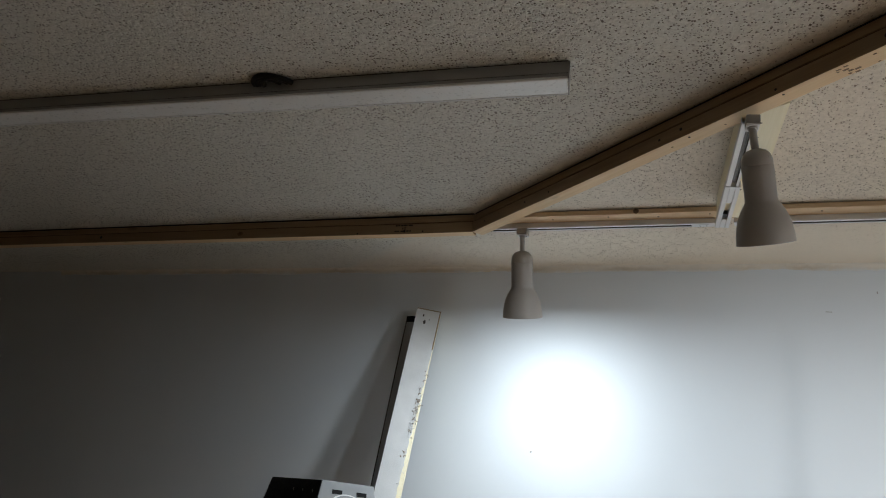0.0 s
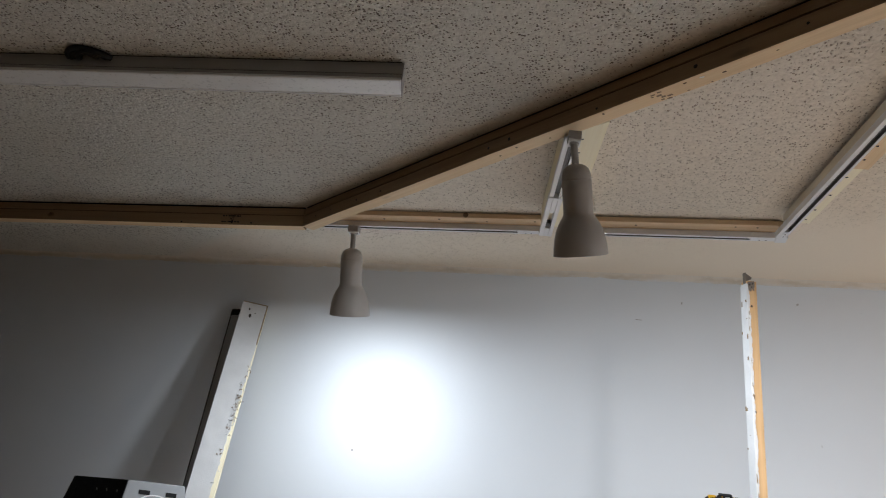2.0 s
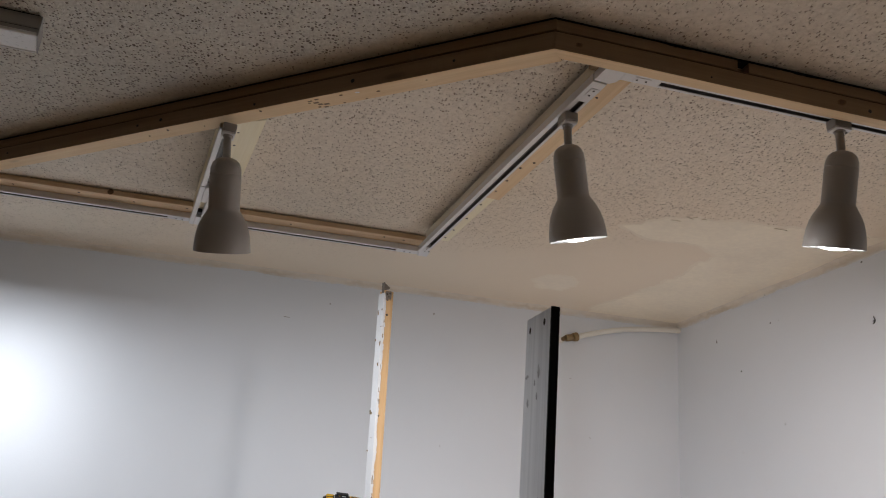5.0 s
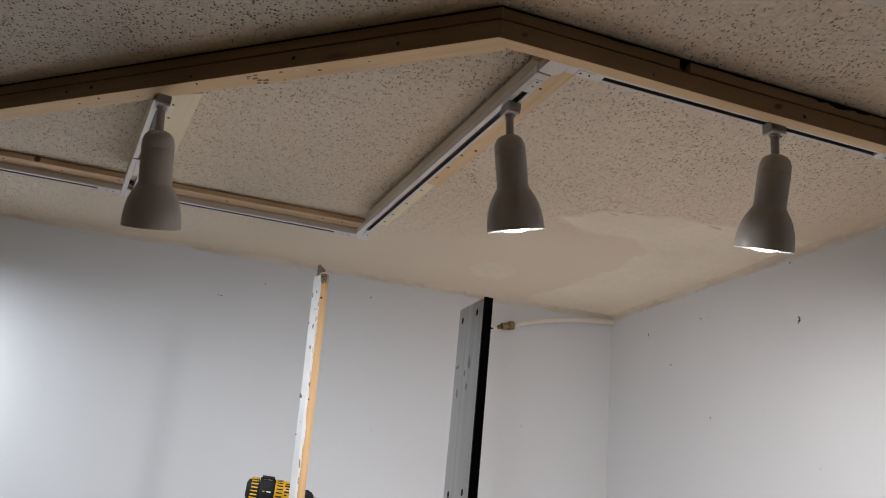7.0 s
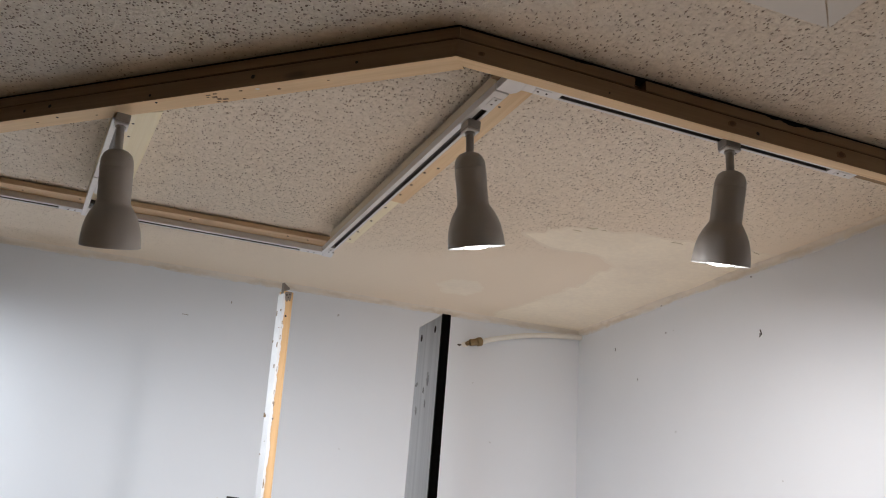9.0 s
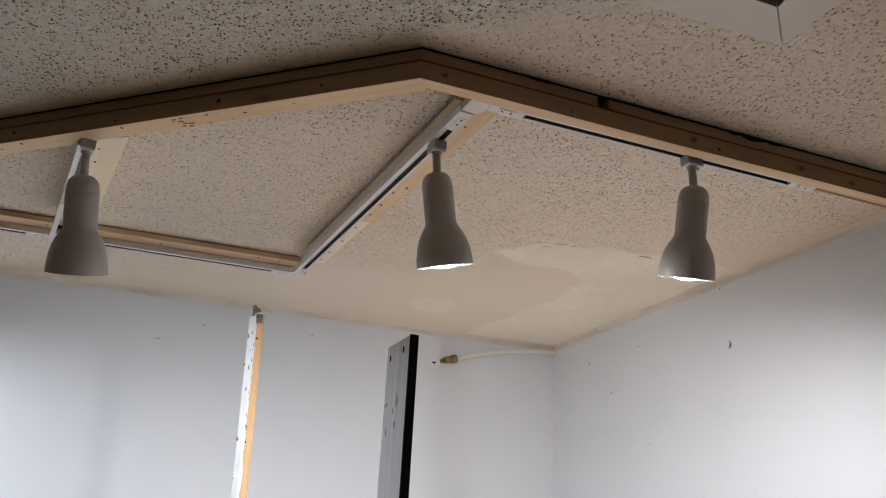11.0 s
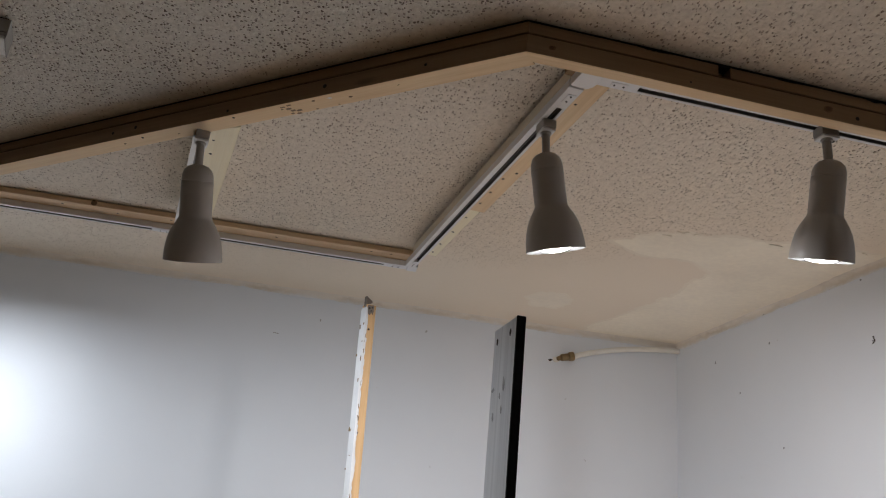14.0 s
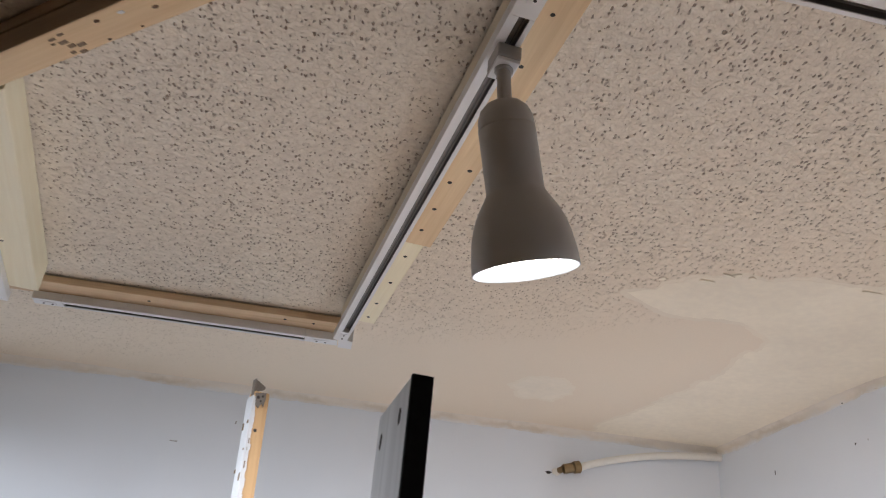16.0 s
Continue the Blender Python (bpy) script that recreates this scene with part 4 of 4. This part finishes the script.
def timber_post():
    """Narrow pine post, nearly upright, white paint on one face, a bent clip on top."""
    m = pose(0.659, 2.152, 0, 0, -2.05, 0) @ pose(0, 0, 0, 0, 0, 22)
    t = thing("timber_post", "narrow upright pine post with white paint on one face", "board", m)
    up = pose(0, 0, 0, 0, -90, 0)
    n = 2.186
    part("plank", box(0, n, 0.0, 0.026, -0.0262, 0.0, 0.0015, 24, 0.001), M_POST, t, m=up)
    part("painted_face", box(0, n - 0.008, -0.001, 0.027, 0.0002, 0.0024, 0.0006, 40, 0.0016), M_WHITEPAINT, t, "white paint on one face", m=up)
    edge = [(-0.0005, 0.9), (-0.0005, n - 0.01)]
    for i in range(421):
        z = n - 0.01 - (n - 0.91) * i / 420
        w = 0.0040 + 0.0085 * max(0.0, noise.noise((z * 16, 5, 2)) + 0.1) + 0.0026 * noise.noise((z * 75, 1, 2)) + 0.0020 * noise.noise((z * 190, 4, 2))
        edge.append((max(w, 0.0003), z))
    part("torn_paint", prism(edge, 0.0001, 0.0011), M_WHITEPAINT, t, "ragged white paint left on the wood", m=pose(0, 0, 0, 90, 0, 0))
    clip = part("clip", prism([(0.0, n + 0.0005), (0.001, n + 0.023), (0.004, n + 0.024), (0.0215, n + 0.014), (0.0205, n + 0.009), (0.010, n + 0.0045), (0.006, n + 0.0005)], -0.016, -0.013), M_CLIP, t, "bent rusty metal clip on the top end", m=pose(0, 0, 0, 90, 0, 0))
    part("clip_fold", box(-0.0008, 0.0015, 0.004, 0.0165, n - 0.012, n + 0.022, 0.0005), M_CLIP, t)
    part("clip_tab", prism([(0.001, n - 0.004), (0.019, n - 0.001), (0.0195, n - 0.012), (0.017, n - 0.026), (0.013, n - 0.020), (0.009, n - 0.029), (0.003, n - 0.024)], 0.0003, 0.0022), M_CLIP, t, m=pose(0, 0, 0, 90, 0, 0))
    for x, z, r in ((0.006, n - 0.011, 0.0028), (0.014, n - 0.008, 0.0022), (0.011, n - 0.017, 0.0018)):
        part("clip_hole", lathe([(0, 0.0006), (r, 0.0003), (r, -0.001)], 10), M_HOLE, clip, m=pose(0, 0, 0, -90, 0, 0) @ pose(x, -0.0024, z, 90, 0, 0))
    rng = random.Random(3)
    for k in range(34):
        z = rng.uniform(1.5, n - 0.02)
        w, h = rng.uniform(0.001, 0.0035), rng.uniform(0.003, 0.016)
        x = rng.uniform(-0.0008, 0.003)
        part("paint_flake", box(x, x + w, -0.0012, -0.0001, z, z + h, 0.0003), M_WHITEPAINT if k % 3 else M_CHIP, t)
    for k in range(13):
        z, y, w, h = rng.uniform(1.55, n - 0.03), rng.choice((0.0005, 0.0015, 0.024, rng.uniform(0.003, 0.022))), rng.uniform(0.0008, 0.003), rng.uniform(0.002, 0.012)
        part("paint_chip", box(-0.0048, -0.0008, y, y + w, z, z + h, 0.0004), M_CHIP, t, "bare spot where paint has chipped")
    for z in (2.12, 1.86):
        screw(t, 0.010 + 0.005 * math.sin(z * 40), -0.0002, z, "y", 0.003)
    return t


timber_post()


def edged_board():
    """Grey-washed shelf board on end, black tape along its near edge and back."""
    m = pose(0.7285, 1.2695, 0, 0, 0, 94.7)       # x runs from the near edge to the back, y to the grey face
    t = thing("edged_board", "upright grey-washed board with black tape along its edge", "board", m)
    up = pose(0, 0, 0, 0, -90, 0)
    part("plank", box(0.0, 1.930, -0.0125, 0.0, -0.0975, -0.0032, 0.0012, 20, 0.0008), M_GREYBOARD, t, m=up)
    part("edge_tape", box(0.0, 1.931, -0.0135, 0.0006, -0.0030, 0.0012, 0.0008, 20, 0.0006), M_BLACK, t, "black foam tape along the near edge", m=up)
    part("back_tape", box(0.0, 1.930, -0.0142, -0.0127, -0.0975, -0.0034, 0.0004), M_BLACK, t, m=up)
    for x, z, r in ((0.082, 1.908, 0.0045), (0.026, 1.911, 0.0045), (0.078, 1.634, 0.004), (0.026, 1.637, 0.004), (0.050, 1.60, 0.004)):
        part("bolt_hole", lathe([(0, 0.0008), (r, 0.0004), (r, -0.001)], 12), M_HOLE, t, m=pose(x, 0.0, z, -90, 0, 0) @ Matrix.Diagonal((0.9, 1.35, 1, 1)))
    for x, z, rx, rz in ((0.086, 1.832, 0.006, 0.003), (0.041, 1.834, 0.0042, 0.010), (0.055, 1.818, 0.0026, 0.005), (0.080, 1.790, 0.0030, 0.007), (0.045, 1.796, 0.0024, 0.006)):
        part("knot", prism(blob(0, 0, rx, rz, 8, x * 90, 0.5, 20), -0.0002, 0.0004), M_GREYKNOT, t, m=pose(x, 0.0003, z, -90, 0, 0))
    return t


edged_board()


# ---- pipe stub on the far wall ----
def far_y(x):
    return FR[1] + (FL[1] - FR[1]) * (x - FR[0]) / (FL[0] - FR[0])


pipe = thing("water_pipe", "white plastic pipe with a brass coupling on the far wall", "pipe")
pts = []
for i in range(25):
    s = i / 24
    x = 1.422 + s * (1.840 - 1.422)
    z = 2.343 + 0.078 * s ** 0.8 + 0.012 * math.sin(math.pi * s)
    pts.append((x, far_y(x) - 0.013 - 0.004 * math.sin(math.pi * s), z))
part("tube", tube(pts, 0.0100, 16), M_PEX, pipe, smooth=True)


def ring(x, r, w, mat, name):
    bm = lathe([(0, -w / 2), (r * 0.93, -w / 2), (r, -w / 2 + 0.002), (r, w / 2 - 0.002), (r * 0.93, w / 2), (0, w / 2)], 20)
    z = 2.345 + (x - 1.422) * 0.25
    part(name, bm, mat, pipe, "", m=pose(x, far_y(x) - 0.0145, z, 0, 76, 0), smooth=False)


ring(1.414, 0.0165, 0.018, M_BRASS, "crimp_collar")
ring(1.3905, 0.0130, 0.0285, M_BRASS, "coupling_body")
elbow = [(1.3755, far_y(1.37) - 0.0145, 2.333), (1.3720, far_y(1.37) - 0.010, 2.3325), (1.3705, far_y(1.37) - 0.003, 2.332), (1.3700, far_y(1.37) + 0.004, 2.332)]
part("elbow", tube(elbow, 0.0085, 14), M_BRASS, pipe, smooth=True)
part("wall_bracket", lathe([(0, 0.004), (0.011, 0.0035), (0.0135, 0.0015), (0.0135, 0.0)], 20), M_PEX, pipe, "white plastic wall bracket", m=pose(1.362, far_y(1.362), 2.3275, 90, 0, 0) @ Matrix.Diagonal((1.0, 0.75, 1, 1)))
tagged(mesh_ob("wall_hole", prism([(1.328 + 0.0075 * math.cos(a) * (1 + 0.3 * math.sin(3 * a)), 0.004 * math.sin(a)) for a in [k * math.pi / 8 for k in range(16)]], -0.0012, 0.0006), M_HOLE, None, pose(0, far_y(1.33), 2.3125, 90, 0, math.degrees(math.atan2(FR[1] - FL[1], FR[0] - FL[0])))), "small ragged hole in the far wall", "wall hole", kind="structure")


# ---- shelf unit with the drill ----
shelf = thing("shelf_unit", "plain grey shelf unit against the far wall", "shelf")
part("top_board", box(0.42, 1.05, 2.180, 2.62, 1.575, 1.600, 0.002), M_EDGEPAINT, shelf)
for x in (0.425, 1.02):
    for y in (2.19, 2.58):
        part("leg", box(x, x + 0.025, y, y + 0.025, 0.0, 1.5745, 0.002), M_GREYBOARD, shelf)
for z in (0.35, 0.95):
    part("shelf_board", box(0.451, 1.019, 2.20, 2.60, z, z + 0.02, 0.002), M_GREYBOARD, shelf)


def cordless_drill():
    """Yellow and black cordless drill lying on its side, chuck to +x."""
    t = thing("cordless_drill", "yellow and black cordless drill lying on the shelf", "drill", pose(0.580, 2.285, 1.6352, 0, 2, -4) @ Matrix.Diagonal((0.9, 0.9, 0.9, 1)))

    def turned(name, prof, mat, label="", steps=32, parent=t):
        return part(name, lathe(prof, steps), mat, parent, label, m=pose(0, 0, 0, 0, 90, 0) if parent is t else pose(0, 0, 0))

    def around(name, x0, x1, half, r0, r1, angle, mat, parent, label=""):
        """A small block on the barrel at an angle from the top, turning to the side of the grip's back."""
        base = pose(0, 0, 0) if parent is t else pose(0, 0, 0, 0, -90, 0)
        return part(name, box(x0, x1, -half, half, r0, r1, 0.0006), mat, parent, label, m=base @ pose(0, 0, 0, angle, 0, 0))
    turned("motor_housing", [(0, -0.018), (0.0350, -0.018), (0.0352, 0.006), (0.0335, 0.026), (0.030, 0.036), (0.024, 0.042), (0, 0.042)], M_YELLOW)
    cap = turned("rear_cap", [(0, -0.095), (0.018, -0.095), (0.027, -0.090), (0.0320, -0.080), (0.0335, -0.062), (0, -0.0605)], M_TOOLBLACK, "black rubber rear cap")
    for k in range(11):
        around("cap_fin", -0.0835 + 0.0008 * (k % 2), -0.0640, 0.0017, 0.0295, 0.0345, -40 + 17 * k, M_YELLOW, cap, "yellow cooling fin")
    band = turned("rubber_band", [(0, -0.0600), (0.0350, -0.0600), (0.0378, -0.055), (0.0378, -0.024), (0.0352, -0.0182), (0, -0.0182)], M_TOOLBLACK, "black rubber middle band")
    around("top_block", -0.056, -0.022, 0.016, 0.0360, 0.0402, 12, M_TOOLBLACK, band)
    for a in (34, 92):
        for dx in (0.0, 0.010, 0.016):
            around("label_bar", -0.050 + dx, -0.0445 + dx, 0.0016, 0.0374, 0.0384, a, M_LOGO if dx else M_YELLOW, band)
    around("label_plate", -0.048, -0.032, 0.010, 0.0370, 0.0384, 63, M_TOOLBLACK, band)
    for k in range(9):
        around("vent_slot", -0.0135, 0.0035, 0.0016, 0.0330, 0.0358, -22 + 16 * k, M_TOOLBLACK, t)
    for x, a, w, h in ((0.0085, 40, 0.012, 0.0022), (0.0085, 54, 0.014, 0.0030), (0.0110, 68, 0.010, 0.0022), (0.0085, 82, 0.013, 0.0026), (0.0085, 96, 0.008, 0.0018)):
        around("print_bar", x, x + w, h, 0.0335, 0.0353, a, M_TOOLBLACK, t)
    turned("clutch_ring", [(0, 0.0425), (0.0245, 0.0425), (0.0265, 0.048), (0.0265, 0.056), (0.022, 0.060), (0, 0.060)], M_TOOLBLACK)
    chuck = turned("chuck", [(0, 0.0605), (0.0195, 0.0605), (0.0205, 0.066), (0.0205, 0.074), (0.0150, 0.086), (0.008, 0.093), (0, 0.093)], M_TOOLBLACK, "black keyless chuck")
    turned("chuck_jaw", [(0, 0.0932), (0.0055, 0.0932), (0.0035, 0.0995), (0, 0.0995)], M_STEEL, "steel jaws", 6, chuck)
    turned("drill_bit", [(0, 0.0996), (0.0022, 0.0996), (0.0022, 0.112), (0.0036, 0.1125), (0.0030, 0.118), (0, 0.120)], M_STEEL, "steel bit", 10)
    part("grip", box(-0.040, 0.0, 0.030, 0.135, -0.017, 0.017, 0.009), M_TOOLBLACK, t, "black rubber grip")
    part("battery", box(-0.062, 0.020, 0.1355, 0.185, -0.034, 0.030, 0.006), M_TOOLBLACK, t, "black battery pack")
    part("trigger", box(0.0005, 0.012, 0.045, 0.075, -0.007, 0.007, 0.003), M_TOOLBLACK, t)
    return t


cordless_drill()


# ---- step ladder ----
def step_ladder():
    """Top of a grey step ladder: black end, grey front with slots and an oval badge."""
    c0 = (-1.115, 2.400)
    m, n = along(c0, (-1.003, 2.535))
    t = thing("step_ladder", "grey step ladder with a black cap end", "ladder", m)
    ht, wd, dp = 1.558, 0.176, 0.50

    def skirt(y0, y1, name, mat, label=""):
        bm = bmesh.new()
        f = 0.020
        lo = [bm.verts.new(p) for p in ((-f, y0 - f, ht - 0.10), (wd + f, y0 - f, ht - 0.10), (wd + f, y1 + f, ht - 0.10), (-f, y1 + f, ht - 0.10))]
        hi = [bm.verts.new(p) for p in ((0, y0, ht), (wd, y0, ht), (wd, y1, ht), (0, y1, ht))]
        for k in range(4):
            bm.faces.new((lo[k], lo[(k + 1) % 4], hi[(k + 1) % 4], hi[k]))
        bm.faces.new(hi)
        bm.faces.new(lo)
        bmesh.ops.recalc_face_normals(bm, faces=bm.faces)
        bmesh.ops.bevel(bm, geom=list(bm.edges), offset=0.003, segments=2, affect="EDGES", profile=0.6)
        return part(name, bm, mat, t, label)
    cap = skirt(0.0, dp, "top_cap", M_LADDER, "grey moulded top cap")
    # black side panel of the cap, on the end that faces away from the badge
    bm = bmesh.new()
    v = [bm.verts.new(p) for p in ((-0.0025, -0.001, ht - 0.001), (-0.0025, dp + 0.001, ht - 0.001), (-0.0225, dp + 0.021, ht - 0.10), (-0.0225, -0.021, ht - 0.10))]
    f = bm.faces.new(v)
    r = bmesh.ops.extrude_face_region(bm, geom=[f])
    bmesh.ops.translate(bm, verts=[g for g in r["geom"] if isinstance(g, bmesh.types.BMVert)], vec=(0.0022, 0, 0))
    bmesh.ops.recalc_face_normals(bm, faces=bm.faces)
    part("end_panel", bm, M_LADDERBLACK, t, "black plastic end panel")
    tilt = math.degrees(math.atan2(0.02, 0.10))
    face = pose(0, -0.0006, ht, -tilt, 0, 0)
    for x in (0.035, 0.118):
        part("tool_slot", box(x, x + 0.034, -0.0012, 0.001, -0.038, -0.025, 0.001), M_LADDERBLACK, t, m=face)
    for r0, mat, nm, d in ((0.052, M_LOGO, "badge_ring", 0.0), (0.045, M_LADDER, "badge_field", 0.0005), (0.034, M_LOGO, "badge_disc", 0.001), (0.032, M_LOGODARK, "badge_centre", 0.0015)):
        bm = lathe([(0, 0.0016), (r0, 0.0014), (r0, 0.0)], 40)
        part(nm, bm, mat, t, m=face @ pose(0.085, -d, -0.066, 90, 0, 0) @ Matrix.Diagonal((1, 0.58, 1, 1)))
    for k in range(6):
        part("badge_letter", box(0.060 + k * 0.0088, 0.0665 + k * 0.0088, -0.0046, -0.003, -0.070, -0.060, 0.0003), M_LOGO, t, m=face)
    for k in range(3):
        part("rivet", lathe([(0, 0.002), (0.004, 0.001), (0.005, 0.0)], 12), M_LADDER, t, m=pose(-0.0122, 0.04 + 0.09 * k, ht - 0.035, 0, -90 - tilt, 0))
    for x in (0.004, wd - 0.034):
        for y0, y1 in ((0.02, -0.22), (dp - 0.04, dp + 0.42)):
            bm = box(0, 1, -0.012, 0.012, -0.012, 0.012)
            top, bot = Vector((x + 0.015, y0, ht - 0.095)), Vector((x + (0.05 if x > 0.05 else -0.02), y1, 0.0))
            d = top - bot
            for vert in bm.verts:
                vert.co = bot + d * vert.co.x + Vector((vert.co.z, vert.co.y, 0))
            part("rail", bm, M_LADDER, t)
    for k in range(1, 5):
        s = k / 5
        yy = -0.22 + (0.02 + 0.22) * s
        part("step", box(-0.005, wd + 0.01, yy - 0.045, yy + 0.05, s * (ht - 0.095) - 0.012, s * (ht - 0.095) + 0.012, 0.003), M_LADDER, t)
    return t


step_ladder()

# ---- marks on the walls ----
right_m, right_n = along(FR, NR)
far_m, far_n = along(FL, FR)


def wall_mark(m, u, z, w, h, turn, label, mat=M_HOLE):
    ob = mesh_ob("wall_scuff", box(-w / 2, w / 2, -0.0012, 0.0, -h / 2, h / 2, 0.0003), mat, None, m @ pose(u, 0, z, 0, turn, 0))
    return tagged(ob, label, "wall mark", "wall marks", "structure")


for u, z, w, h, turn in ((0.9635, 2.247, 0.015, 0.0032, -110), (0.961, 2.2365, 0.011, 0.0030, -215), (0.9615, 2.241, 0.009, 0.0026, -168), (0.248, 2.330, 0.0022, 0.011, 0), (0.517, 2.432, 0.005, 0.004, 0),
                         (0.937, 2.420, 0.004, 0.004, 0), (0.538, 2.332, 0.003, 0.005, 20), (0.58, 2.002, 0.003, 0.004, 0), (0.38, 2.200, 0.003, 0.006, 0)):
    wall_mark(right_m, u, z, w, h, turn, "small dark nail mark on the side wall")
for x, z, w, h, turn in ((0.355, 2.283, 0.020, 0.0022, 2), (-0.628, 1.750, 0.006, 0.006, 0), (0.50, 2.35, 0.003, 0.008, 0)):
    wall_mark(far_m, x - FL[0], z, w, h, turn, "small scuff on the far wall", M_SCUFF)


# crumbs of old filler and dirt where the side wall meets the ceiling
rng = random.Random(14)
for k in range(22):
    u = 0.02 + 2.0 * rng.random() ** 1.3
    w, h = rng.uniform(0.003, 0.012), rng.uniform(0.0012, 0.003)
    lump = prism(blob(0, 0, w, h, rng.uniform(-25, 25), k * 2.3, 0.6, 16), -0.0003, 0.0012)
    ob = mesh_ob("filler_crumb", lump, M_BEAD, None, right_m @ pose(u, 0, ZC - 0.007 - 0.008 * rng.random() ** 2, 90, 0, 0))
    tagged(ob, "crumb of dusty filler along the wall and ceiling joint", "filler crumb", "filler crumbs", "structure")
